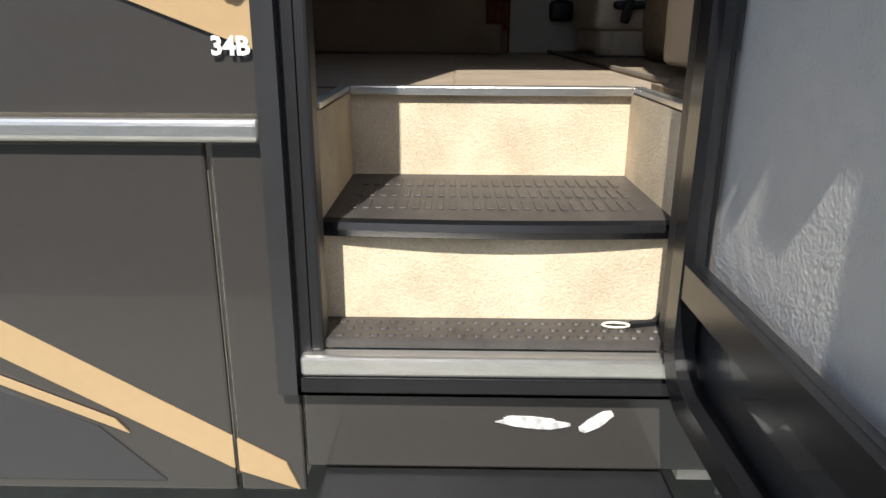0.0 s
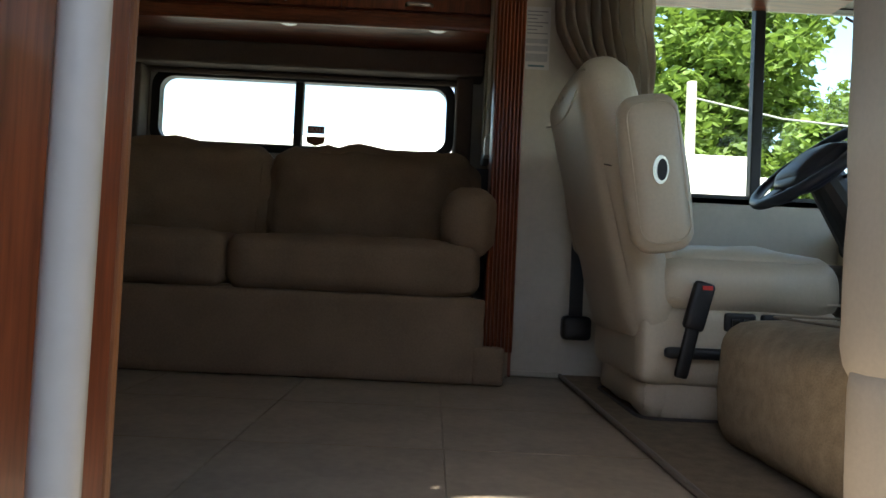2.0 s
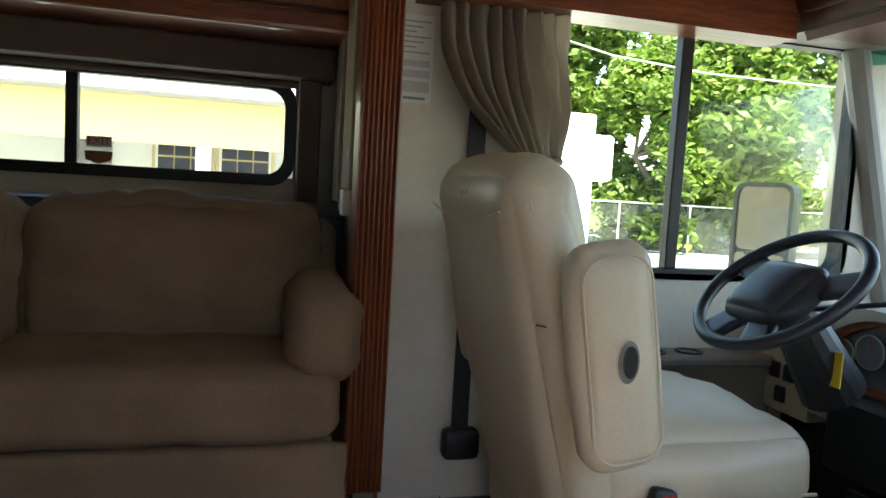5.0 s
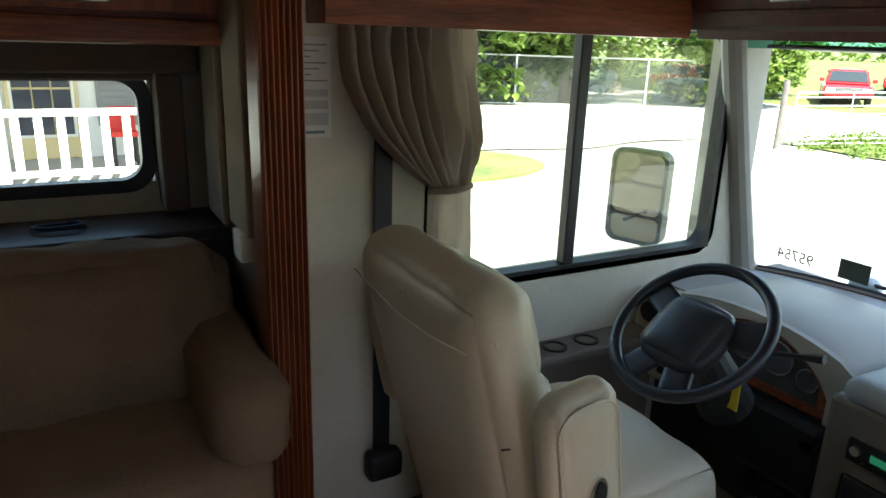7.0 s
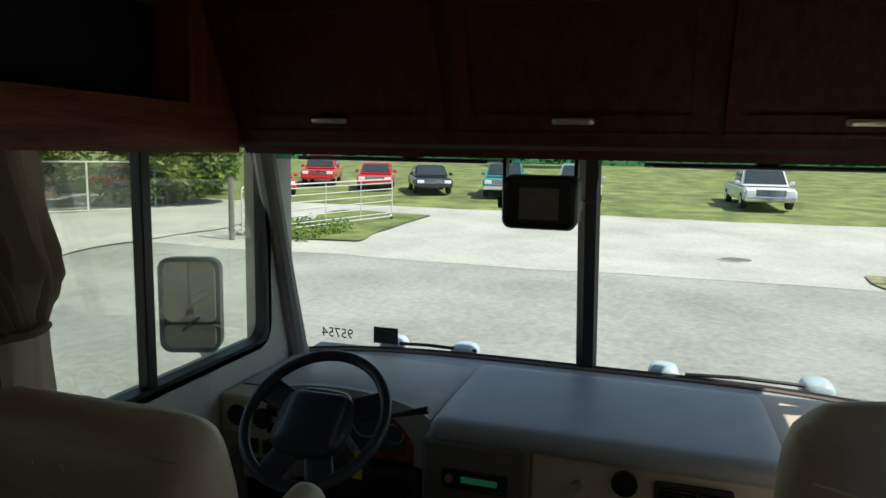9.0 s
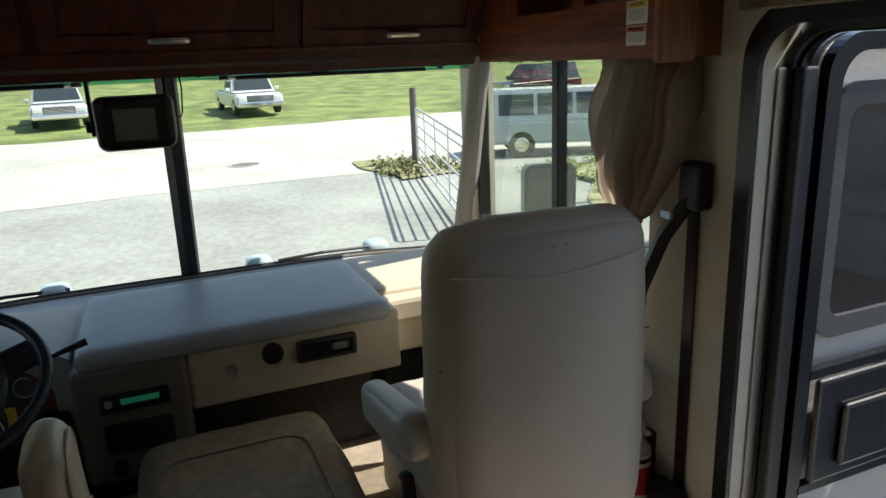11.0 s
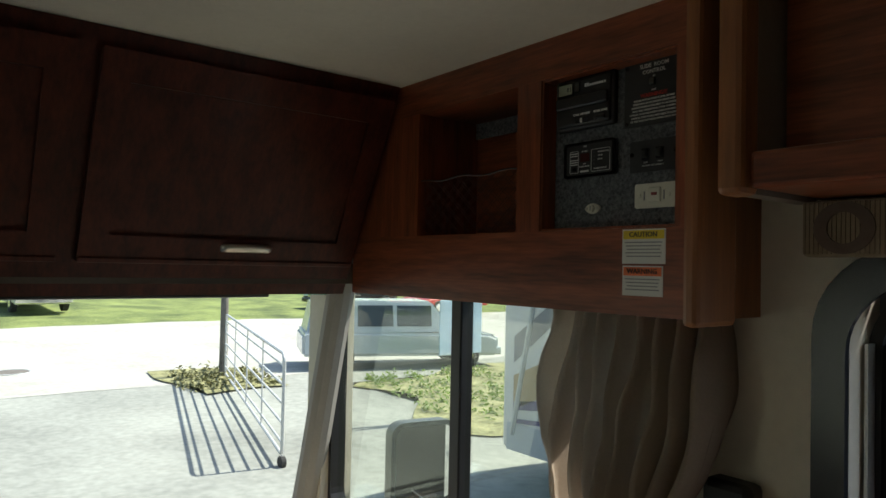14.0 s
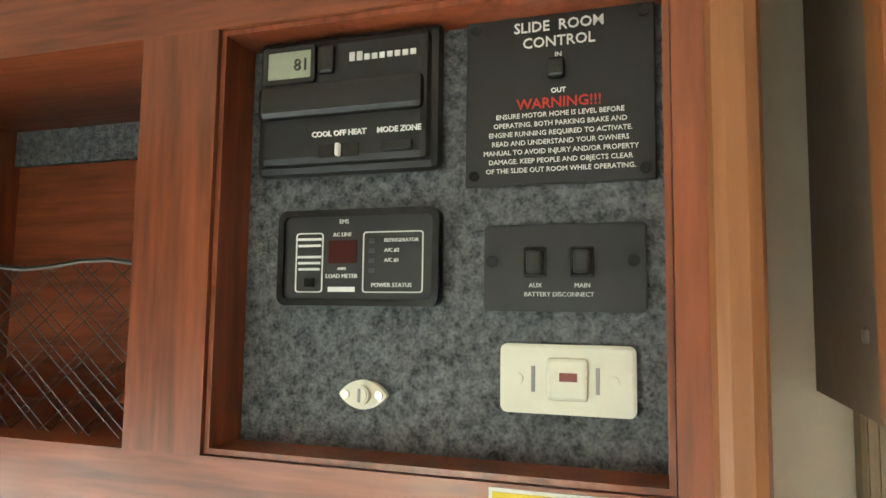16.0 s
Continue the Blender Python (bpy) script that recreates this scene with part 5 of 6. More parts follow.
for y, z, r in ((2.03, 0.535, 0.036), (1.945, 0.552, 0.048), (1.835, 0.552, 0.052), (1.735, 0.525, 0.034)):
    g = part("gauge", cyl((1.779, y, z), (1.786, y, z), r, seg=28), mat("gauge_face", (0.10, 0.11, 0.13), 0.15), bn)
    part("gauge_rim", ring([(y + r * math.cos(radians(a)), z + r * math.sin(radians(a))) for a in range(0, 360, 12)], [(y + (r - 0.004) * math.cos(radians(a)), z + (r - 0.004) * math.sin(radians(a))) for a in range(0, 360, 12)], "x", 1.774, 1.782), NICKEL, g)
    part("needle", box(1.776, 1.778, y - 0.001, y + 0.001, z, z + r * 0.75), REDINK, g)
for y, z in ((2.165, 0.56), (2.165, 0.50), (2.165, 0.44)):
    part("switch", box(1.738, 1.750, y - 0.022, y + 0.022, z - 0.02, z + 0.02, 0.004), BLACK, bn, "black dash switch")
part("lower_cover", box(1.70, 1.80, 1.62, 2.0, 0.22, 0.44, 0.02), BLACK, da)
lp = part("left_panel", box(1.74, 1.86, 2.10, 2.37, 0.30, 0.60, 0.015), DASHTAN, da, "tan switch panel by the window")
for y, z in ((2.2, 0.53), (2.3, 0.53)):
    part("round_vent", cyl((1.728, y, z), (1.745, y, z), 0.036, seg=20, bev=0.004), BLACK, lp)
for y, z in ((2.18, 0.43), (2.24, 0.43), (2.21, 0.36)):
    part("switch", box(1.73, 1.745, y - 0.02, y + 0.02, z - 0.025, z + 0.025, 0.004), BLACK, lp)
part("ignition", cyl((1.70, 1.66, 0.38), (1.77, 1.66, 0.38), 0.018, seg=14), NICKEL, da)

sd = thing("side_shelf", (1.5, 2.3, 0.4), "grey armrest shelf with cup holders under the window", "shelf")
part("top", box(1.05, 1.76, 2.25, YD - 0.002, 0.43, 0.465, 0.01), DASHGREY, sd)
part("support", box(1.05, 1.76, 2.28, YD - 0.002, 0.0, 0.43), DASHGREY, sd)
for x in (1.35, 1.48):
    part("cup_holder", ring([(x + 0.042 * math.cos(radians(a)), 2.315 + 0.042 * math.sin(radians(a))) for a in range(0, 360, 20)], [(x + 0.032 * math.cos(radians(a)), 2.315 + 0.032 * math.sin(radians(a))) for a in range(0, 360, 20)], "z", 0.464, 0.47), BLACK, sd)

# steering wheel
W = pose(1.33, 1.785, 0.742, 0, 50, 0)  # local x is the wheel's axis towards the dash
sw = thing("steering_wheel", (1.31, 1.80, 0.75), "navy four-spoke steering wheel with oval hub badge", "steering wheel")
R = 0.193
smooth(part("rim", tube([W @ Vector((0, R * math.cos(a), R * math.sin(a))) for a in np.linspace(0, 2 * math.pi, 49)[:-1]], 0.0155, 12, True), WHEEL, sw))
part("hub", soft((0.075, 0.19, 0.18), 0.037, 0.012, 0, W @ pose(0.008, 0, -0.015), n=12), WHEEL, sw)
for a in (22, 158, 246, 294):
    v = Vector((0, math.cos(radians(a)), math.sin(radians(a))))
    sp = soft((0.022, 0.13, 0.075), 0.01, 0, 0, W @ Matrix.Translation(v * 0.125 + Vector((0.012, 0, 0))) @ Matrix.Rotation(radians(a), 4, "X"), n=6)
    part("spoke", sp, WHEEL, sw)
bdg = slab([(0.018 * math.cos(radians(a)), 0.009 * math.sin(radians(a))) for a in range(0, 360, 20)], "x", -0.034, -0.028)
bdg.transform(W @ pose(0, 0, 0.005))
part("hub_badge", bdg, NICKEL, sw, "small oval badge")
part("column", cyl(W @ Vector((0.04, 0, 0)), W @ Vector((0.30, 0, -0.02)), 0.05, 0.075, 16), BLACK, sw, "black steering column")
part("stalk", tube([W @ Vector((0.07, -0.04, 0.02)), W @ Vector((0.06, -0.2, 0.07)), W @ Vector((0.05, -0.28, 0.09))], [0.006, 0.006, 0.011], 8), BLACK, sw, "black gear stalk")
part("tag", box(1.44, 1.443, 1.70, 1.745, 0.53, 0.61), YELLOW, sw, "yellow paper tag")
pd = thing("pedals", (1.78, 1.8, 0.06), "black foot pedals under the column", "pedals")
for y in (1.72, 1.86):
    part("pedal", box(1.70, 1.72, y - 0.04, y + 0.04, 0.10, 0.20, 0.006), BLACK, pd)
    part("pedal_arm", box(1.715, 1.8, y - 0.01, y + 0.01, 0.14, 0.17), BLACK, pd)
solid("firewall", box(1.90, 1.94, 0.6, YD, 0.0, 0.57), mat("dark_carpet", (0.04, 0.038, 0.036), 0.95, 0.2, 30, 0.6), "dark carpeted firewall", "firewall", "structure")

eh = thing("engine_cover", (1.38, 1.2, 0.0), "beige carpeted engine cover between the seats", "engine cover")
part("hump", soft((0.80, 0.60, 0.30), 0.07, 0.012, 0.006, pose(1.31, 1.15, 0.15), n=16), mat("hump_carpet", (0.36, 0.29, 0.2), 0.97, 0.2, 30, 0.9, 220, spec=0.1), eh)
part("lid_seam", tube([(x, y, 0.312) for x, y in rrect(1.0, 1.5, 0.95, 1.39, 0.08)], 0.003, 6, True), mat("hump_seam", (0.25, 0.2, 0.14), 0.95), eh)

# backup monitor and visors
mo = thing("backup_monitor", (2.0, 1.33, 1.17), "black hooded monitor hung under the cabinet", "monitor")
def hood():
    bm = bmesh.new()
    loops = []
    for x, w, z0, z1 in ((1.89, 0.112, 1.21, 1.365), (1.905, 0.118, 1.205, 1.372), (1.96, 0.122, 1.215, 1.375), (2.08, 0.085, 1.26, 1.36)):
        loops.append([bm.verts.new((x + 0.04 * (1.345 - z), 1.31 + y, z)) for y, z in rrect(-w, w, z0, z1, 0.03, 4)])
    n = len(loops[0])
    for a, b in zip(loops, loops[1:]):
        for k in range(n):
            bm.faces.new((a[k], a[(k + 1) % n], b[(k + 1) % n], b[k]))
    bm.faces.new(loops[-1])
    inner = [bm.verts.new((1.915 + 0.04 * (1.345 - z), 1.31 + y, z)) for y, z in rrect(-0.095, 0.095, 1.225, 1.352, 0.022, 4)]
    for k in range(n):
        bm.faces.new((inner[k], inner[(k + 1) % n], loops[0][(k + 1) % n], loops[0][k]))
    bm.faces.new(inner)
    bmesh.ops.recalc_face_normals(bm, faces=bm.faces)
    return bm


part("housing", hood(), mat("dark_grey_housing", (0.035, 0.034, 0.033), 0.5, 0.15, 20, 0.1, 120), mo, "hooded dark housing")
part("screen", box(1.910, 1.917, 1.25, 1.375, 1.236, 1.335), mat("dark_screen", (0.2, 0.19, 0.17), 0.25), mo, "grey screen")
for y in (1.21, 1.44):
    part("bracket", box(1.98, 2.03, y - 0.006, y + 0.006, 1.25, 1.43, 0.003), BLACK, mo)
    part("knob", cyl((2.005, y - 0.02, 1.28), (2.005, y + 0.02, 1.28), 0.02, seg=14), BLACK, mo)
part("cable", tube(bend([(2.08, 1.23, 1.3), (2.12, 1.16, 1.28), (2.1, 1.15, 1.4), (2.1, 1.16, 1.44)], 0.03), 0.003, 6), BLACK, mo)
for y0, y1 in ((1.5, 2.2), (0.28, 0.98)):
    vs = thing("sun_visor", (2.2, (y0 + y1) / 2, 1.40), "dark folded sun visor above the windscreen", "visor", "sun visors")
    part("blade", box(1.99, 2.24, y0, y1, 1.405, 1.418, 0.005), mat("smoked_visor", (0.04, 0.045, 0.045), 0.3), vs)
    part("rod", cyl((2.24, y0 - 0.03, 1.41), (2.24, y1 + 0.03, 1.41), 0.009, seg=10), NICKEL, vs)
    part("clip", box(2.2, 2.28, (y0 + y1) / 2 - 0.03, (y0 + y1) / 2 + 0.03, 1.415, 1.435, 0.004), BLACK, vs)

# outside mirrors and wipers
def mirror(x, y, s, z, turn, tall=0.37):
    """Drawn round its own middle, then turned towards the driver."""
    t = thing("side_mirror", (x, y, z), "tall grey-framed coach side mirror", "mirror", "side mirrors")
    m = pose(x, y, z, 0, 0, turn)

    def put(name, bm, mt, label=""):
        bm.transform(m)
        return part(name, bm, mt, t, label)

    shell = mat("grey_mirror_shell", (0.06, 0.065, 0.065), 0.4, 0.05)
    put("shell", slab(rrect(-0.115, 0.115, 0, tall, 0.045), "x", 0.0, 0.06, 0.012), shell)
    put("rim", ring(rrect(-0.118, 0.118, -0.003, tall + 0.003, 0.046), rrect(-0.103, 0.103, 0.012, tall - 0.012, 0.036), "x", -0.012, 0.004), shell, "dark rounded rim")
    put("mirror_glass", slab(rrect(-0.101, 0.101, 0.118, tall - 0.014, 0.03), "x", -0.005, -0.001), MIRROR)
    put("mirror_glass", slab(rrect(-0.101, 0.101, 0.014, 0.106, 0.022), "x", -0.005, -0.001), MIRROR, "small lower mirror glass")
    put("divider", box(-0.103, 0.103, -0.008, 0.0, 0.106, 0.118), shell)
    part("arm", tube([m @ Vector((0.03, -s * 0.04, 0.03)), m @ Vector((0.05, -s * 0.06, -0.05)), Vector((x + 0.02, y - s * 0.2, z - 0.10))], [0.035, 0.03, 0.026], 12), WHITE, t, "white mirror arm")
    return t


mirror(2.0, 2.68, 1, 0.645, 20)
mirror(2.06, -0.30, -1, 0.62, -12)
for y in (0.35, 0.9, 1.72, 2.05):
    wm = thing("wiper_pivot", (2.56, y, 0.6), "pale blue domed wiper pivot cover outside the glass", "wiper", "wiper pivots")
    part("cover", soft((0.13, 0.12, 0.09), 0.04, 0, 0, pose(2.58, y, 0.58), n=6), mat("pale_blue_paint", (0.4, 0.5, 0.55), 0.3, coat=0.4), wm)
for y in (0.62, 1.88):
    wb = thing("windscreen_wiper", (2.56, y, 0.62), "black wiper arm resting below the glass", "wiper", "wiper blades")
    part("arm", tube([(2.54, y - 0.22, 0.605), (2.53, y, 0.612), (2.54, y + 0.2, 0.60)], 0.008, 6), BLACK, wb)
solid("nose_cap", box(2.50, 2.62, 0.0, 2.4, -0.6, 0.56, 0.03), BODY, "taupe coach nose below the windscreen", "nose", "structure")

# ---- outdoors ----
def leaf_cloud(rng, centres, per, size):
    co, fa = [], []
    for c, r in centres:
        for _ in range(per):
            d = Vector((rng.gauss(0, 1), rng.gauss(0, 1), rng.gauss(0, 0.8)))
            p = Vector(c) + d.normalized() * r * rng.random() ** 0.45
            q = Euler((rng.uniform(-0.9, 0.9), rng.uniform(-0.9, 0.9), rng.uniform(0, 6.3))).to_matrix()
            s = size * rng.uniform(0.6, 1.4)
            i = len(co)
            co += [p + q @ Vector(v) * s for v in ((-0.5, 0, 0), (0, -0.28, 0.08), (0.5, 0, 0), (0, 0.28, 0.08))]
            fa.append((i, i + 1, i + 2, i + 3))
    me = bpy.data.meshes.new("crown")
    me.from_pydata(co, [], fa)
    bm = bmesh.new()
    bm.from_mesh(me)
    bpy.data.meshes.remove(me)
    return bm


def wheel_parts(t, x, y, z, r, s, name="wheel"):
    w = part(name, cyl((x, y - s * 0.11, z), (x, y + s * 0.11, z), r, seg=24, bev=0.02), TYRE, t)
    part("rim", cyl((x, y + s * 0.09, z), (x, y + s * 0.12, z), r * 0.62, r * 0.5, 18), CHROME, w, "bright wheel rim")
    return w


def vehicle(name, x, y, yaw, col, label, pickup=False, suv=False, category="car", L=4.6, Wd=1.8):
    """A parked car drawn nose along +x at the origin, then set in place."""
    paint = mat("paint_" + col[0], col[1], 0.25, 0.05, 2, coat=0.5)
    t = thing(name, (0, 0, 0), label, category, "parked vehicles")
    h = Wd / 2
    bz = 0.95 if suv or pickup else 0.85
    side = [(-L / 2, 0.35), (-L / 2, bz - 0.05), (-L / 2 + 0.1, bz), (L / 2 - 0.25, bz - 0.08), (L / 2, bz - 0.2), (L / 2, 0.32)]
    bm = slab(side, "y", -h, h)
    bmesh.ops.bevel(bm, geom=bm.edges[:], offset=0.07, segments=3, affect="EDGES")
    part("body", bm, paint, t)
    x0 = -L / 2 + (2.1 if pickup else 0.1 if suv else 0.6)
    x1 = L / 2 - 1.15
    top = bz + (0.72 if suv or pickup else 0.52)
    bm = bmesh.new()
    lo = [(x0, -h + 0.06), (x1, -h + 0.06), (x1, h - 0.06), (x0, h - 0.06)]
    hi = [(x0 + (0.15 if suv or pickup else 0.55), -h + 0.22), (x1 - 0.6, -h + 0.22), (x1 - 0.6, h - 0.22), (x0 + (0.15 if suv or pickup else 0.55), h - 0.22)]
    a, b = [bm.verts.new((*p, bz - 0.03)) for p in lo], [bm.verts.new((*p, top)) for p in hi]
    for k in range(4):
        bm.faces.new((a[k], a[(k + 1) % 4], b[(k + 1) % 4], b[k]))
    bm.faces.new(b)
    bmesh.ops.recalc_face_normals(bm, faces=bm.faces)
    bmesh.ops.bevel(bm, geom=bm.edges[:], offset=0.05, segments=2, affect="EDGES")
    part("cabin", bm, paint, t)
    GL = mat("car_glass", (0.03, 0.04, 0.045), 0.05, 0.1)
    dx = (hi[1][0] - lo[1][0])
    def on(p, q, u, v):
        return Vector(p).lerp(Vector(q), u)
    ws = [Vector((lo[1][0] + dx * v + 0.02, yy, bz + (top - bz) * v)) for v, yy in ((0.1, -h + 0.16), (0.1, h - 0.16), (0.88, h - 0.27), (0.88, -h + 0.27))]
    bm = bmesh.new()
    va = [bm.verts.new(p) for p in ws]
    vb = [bm.verts.new(p - Vector((0.06, 0, 0.03))) for p in ws]
    bm.faces.new(va), bm.faces.new(vb[::-1])
    for k in range(4):
        bm.faces.new((va[k], vb[k], vb[(k + 1) % 4], va[(k + 1) % 4]))
    part("windscreen", bm, GL, t, "dark car windscreen")
    for s in (1, -1):
        n = 3 if suv else 2 if not pickup else 1
        for k in range(n):
            a0, a1 = x0 + 0.25 + (x1 - x0 - 0.75) * k / n, x0 + 0.25 + (x1 - x0 - 0.75) * (k + 0.9) / n
            pts = []
            for v, xs in ((0.15, (a0, a1)), (0.85, (a1, a0))):
                yy = s * (h - 0.06 - 0.16 * v + 0.012)
                pts += [(xx, yy, bz + (top - bz) * v) for xx in xs]
            bm = bmesh.new()
            va = [bm.verts.new(p) for p in pts]
            vb = [bm.verts.new((p[0], p[1] - s * 0.03, p[2])) for p in pts]
            bm.faces.new(va), bm.faces.new(vb[::-1])
            for q in range(4):
                bm.faces.new((va[q], vb[q], vb[(q + 1) % 4], va[(q + 1) % 4]))
            part("side_window", bm, GL, t)
        for xx in (L / 2 - 0.85, -L / 2 + 0.9):
            wheel_parts(t, xx, s * (h - 0.1), 0.34, 0.34, s)
        part("headlight", box(L / 2 - 0.06, L / 2 + 0.015, s * (h - 0.25) - 0.17, s * (h - 0.25) + 0.17, bz - 0.34, bz - 0.17, 0.02), mat("headlight", (0.7, 0.72, 0.72), 0.1), t, "clear headlight")
        part("door_mirror", box(x1 - 0.25, x1 - 0.15, s * (h + 0.08) - 0.09, s * (h + 0.08) + 0.09, bz + 0.02, bz + 0.17, 0.03), paint, t)
    part("grille", join(*[box(L / 2 - 0.04, L / 2 + 0.012, -h + 0.45, h - 0.45, bz - 0.37 + 0.05 * k, bz - 0.345 + 0.05 * k) for k in range(5)]), CHROME, t, "chrome grille bars")
    part("grille_back", box(L / 2 - 0.05, L / 2 + 0.005, -h + 0.43, h - 0.43, bz - 0.4, bz - 0.14), BLACK, t)
    part("bumper", box(L / 2 - 0.08, L / 2 + 0.09, -h + 0.02, h - 0.02, 0.34, 0.54, 0.04), CHROME if pickup else paint, t, "front bumper")
    if pickup:
        part("bed", box(-L / 2 + 0.12, x0 - 0.05, -h + 0.1, h - 0.1, bz - 0.02, bz + 0.004), BLACK, t)
    m = pose(x, y, ground_z(x, y), 0, 0, yaw)
    t.matrix_basis = m
    return t


WHT, RED, BLK, TEAL, GRY, SLV = ("white", (0.6, 0.62, 0.62)), ("red", (0.45, 0.02, 0.025)), ("black", (0.02, 0.022, 0.025)), ("teal", (0.04, 0.2, 0.22)), ("grey", (0.2, 0.21, 0.21)), ("silver", (0.42, 0.46, 0.48))
vehicle("pickup_truck", 32.5, -3.0, 184, WHT, "white pickup truck parked on the grass", True, category="truck", L=5.4, Wd=1.95)
vehicle("pickup_truck", 32.5, 4.6, 186, SLV, "silver pickup truck parked nose to the road", True, category="truck", L=5.4, Wd=1.95)
vehicle("car", 33.5, 12.3, 205, BLK, "black sedan parked on the verge")
vehicle("pickup_truck", 33.5, 8.3, 190, TEAL, "teal two-tone pickup truck parked on the grass", True, category="truck", L=5.2, Wd=1.9)
vehicle("car", 34.5, 15.6, 200, RED, "red sedan parked on the verge")
vehicle("car", 36.0, 19.6, 200, RED, "red hatchback parked behind the gate", suv=True)
vehicle("car", 30.0, 19.2, 215, RED, "bright red car behind the tube gate")
vehicle("car", 15.0, -9.0, -112, SLV, "pale silver wagon parked across the lane", suv=True, L=4.9)
vehicle("car", 30.0, -16.5, 100, BLK, "dark car parked farther off", suv=True)
vehicle("car", 27.0, -20.0, 100, RED, "red car parked farther off")


def gate(x0, y0, x1, y1, h, bars_n, label, z0=0.16):
    a, b = Vector((x0, y0, ground_z(x0, y0) + z0)), Vector((x1, y1, ground_z(x1, y1) + z0))
    t = thing("tube_gate", (x0, y0, ground_z(x0, y0)), label, "gate", "gates")
    up = Vector((0, 0, h))
    part("frame", tube(bend([a, a + up, b + up, b, a + (b - a) * 0.02], 0.12), 0.024, 8), GALV, t)
    for k in range(bars_n):
        v = up * ((k + 0.6) / (bars_n + 0.2))
        part("bar", tube([a + v, b + v], 0.017, 8), GALV, t)
    for q in (0.25, 0.5, 0.75):
        part("upright", tube([a.lerp(b, q), a.lerp(b, q) + up], 0.014, 6), GALV, t)
    part("roller", cyl(b + Vector((0, -0.03, -0.09)), b + Vector((0, 0.03, -0.09)), 0.075, seg=14), TYRE, t)
    part("roller_fork", tube([b, b + Vector((0, 0, -0.09))], 0.015, 6), GALV, t)
    return t


def post(x, y, h, r=0.09, mt=PLANK, label="weathered wooden gate post", name="gate_post"):
    return solid(name, cyl((x, y, ground_z(x, y) - 0.2), (x, y, ground_z(x, y) + h), r, r * 0.92, 12, 0.015), mt, label, "post")


gate(14.9, -4.5, 8.3, -2.75, 1.25, 5, "galvanised tube gate swung open beside the drive")
post(15.3, -4.6, 1.85)
gate(16.4, 12.0, 22.6, 10.0, 1.3, 6, "galvanised tube gate swung back along the verge")
post(16.2, 12.2, 1.75, 0.08)
solid("verge", sheet(16.8, 24.5, 9.2, 12.8, 20, 10, 0.06, 0.9), GRASS, "rough grass under the swung gate", "grass", "structure")
solid("verge", sheet(8.9, 13.2, -12.0, -6.4, 30, 30, 0.04, 1.6), mat("dry_weeds", (0.15, 0.16, 0.055), 0.95, 0.5, 3, 0.9, 14, col2=(0.25, 0.24, 0.12)), "patchy dry grass round the sign post", "grass", "structure")
solid("weeds", sheet(13.8, 16.0, -5.2, -3.4, 14, 14, 0.05, 0.9), mat("dry_weeds", (0.17, 0.16, 0.06), 0.95, 0.5, 3, 0.9, 14, col2=(0.26, 0.24, 0.13)), "dry weeds growing through broken asphalt", "weeds", "stuff")
sgn = thing("yard_sign", (9.2, -6.3, -1.05), "blank pale blue sign on a steel post", "sign")
part("post", cyl((9.2, -6.3, -1.06), (9.2, -6.3, 1.7), 0.035, seg=10), GALV, sgn)
part("board", box(9.14, 9.16, -6.75, -5.85, 0.05, 0.95, 0.01), mat("pale_blue_board", (0.42, 0.55, 0.66), 0.5), sgn)

rng = random.Random(21)
solid("weeds", leaf_cloud(rng, [((rng.uniform(13.6, 15.8), rng.uniform(-5.2, -3.5), -1.0), rng.uniform(0.1, 0.3)) for _ in range(60)], 30, 0.11), MATS["dry_weeds"], "straggling weeds round the gate post", "weeds", "stuff")
solid("weeds", leaf_cloud(rng, [((rng.uniform(8.6, 13.4), rng.uniform(-12, -6.2), -1.0), rng.uniform(0.1, 0.25)) for _ in range(170)], 24, 0.09), LEAF, "tufts of grass round the sign post", "weeds", "stuff")
solid("weeds", leaf_cloud(rng, [((rng.uniform(16.6, 20.5), rng.uniform(10.2, 12.6), -0.95), rng.uniform(0.15, 0.4)) for _ in range(110)], 26, 0.12), LEAF, "overgrown weeds under the swung gate", "weeds", "stuff")
mh = thing("manhole_cover", (18.1, -0.9, -1.03), "dark round manhole cover set in the road", "manhole")
part("lid", cyl((18.1, -0.9, -1.06), (18.1, -0.9, -1.018), 0.36, seg=28), PLANK, mh)
part("rim", ring([(18.1 + 0.42 * math.cos(radians(a)), -0.9 + 0.42 * math.sin(radians(a))) for a in range(0, 360, 15)], [(18.1 + 0.37 * math.cos(radians(a)), -0.9 + 0.37 * math.sin(radians(a))) for a in range(0, 360, 15)], "z", -1.05, -1.015), GALV, mh)

# fence along the lane
fn = thing("chain_fence", (10, 25, -1.05), "grey chain-link fence with dark screening", "fence", "")
for k in range(14):
    x = -8 + 2.4 * k
    part("post", cyl((x, 31 - 0.45 * x, -1.1), (x, 31 - 0.45 * x, 0.9), 0.04, seg=8), GALV, fn)
part("rail", tube([(-8, 34.6, 0.88), (23.2, 20.56, 0.88)], 0.03, 6), GALV, fn)
part("rail", tube([(-8, 34.6, -0.95), (23.2, 20.56, -0.95)], 0.02, 6), GALV, fn)
bm = bmesh.new()
vs = [bm.verts.new(p) for p in ((-8, 34.65, -1.0), (23.2, 20.6, -1.0), (23.2, 20.6, 0.88), (-8, 34.65, 0.88))]
bm.faces.new(vs)
part("screening", bm, veil("fence_mesh", (0.05, 0.055, 0.05), 0.45), fn)
part("sign", box(17.9, 18.25, 22.7, 22.75, 0.1, 0.45), PAPER, fn, "small white notice on the fence")

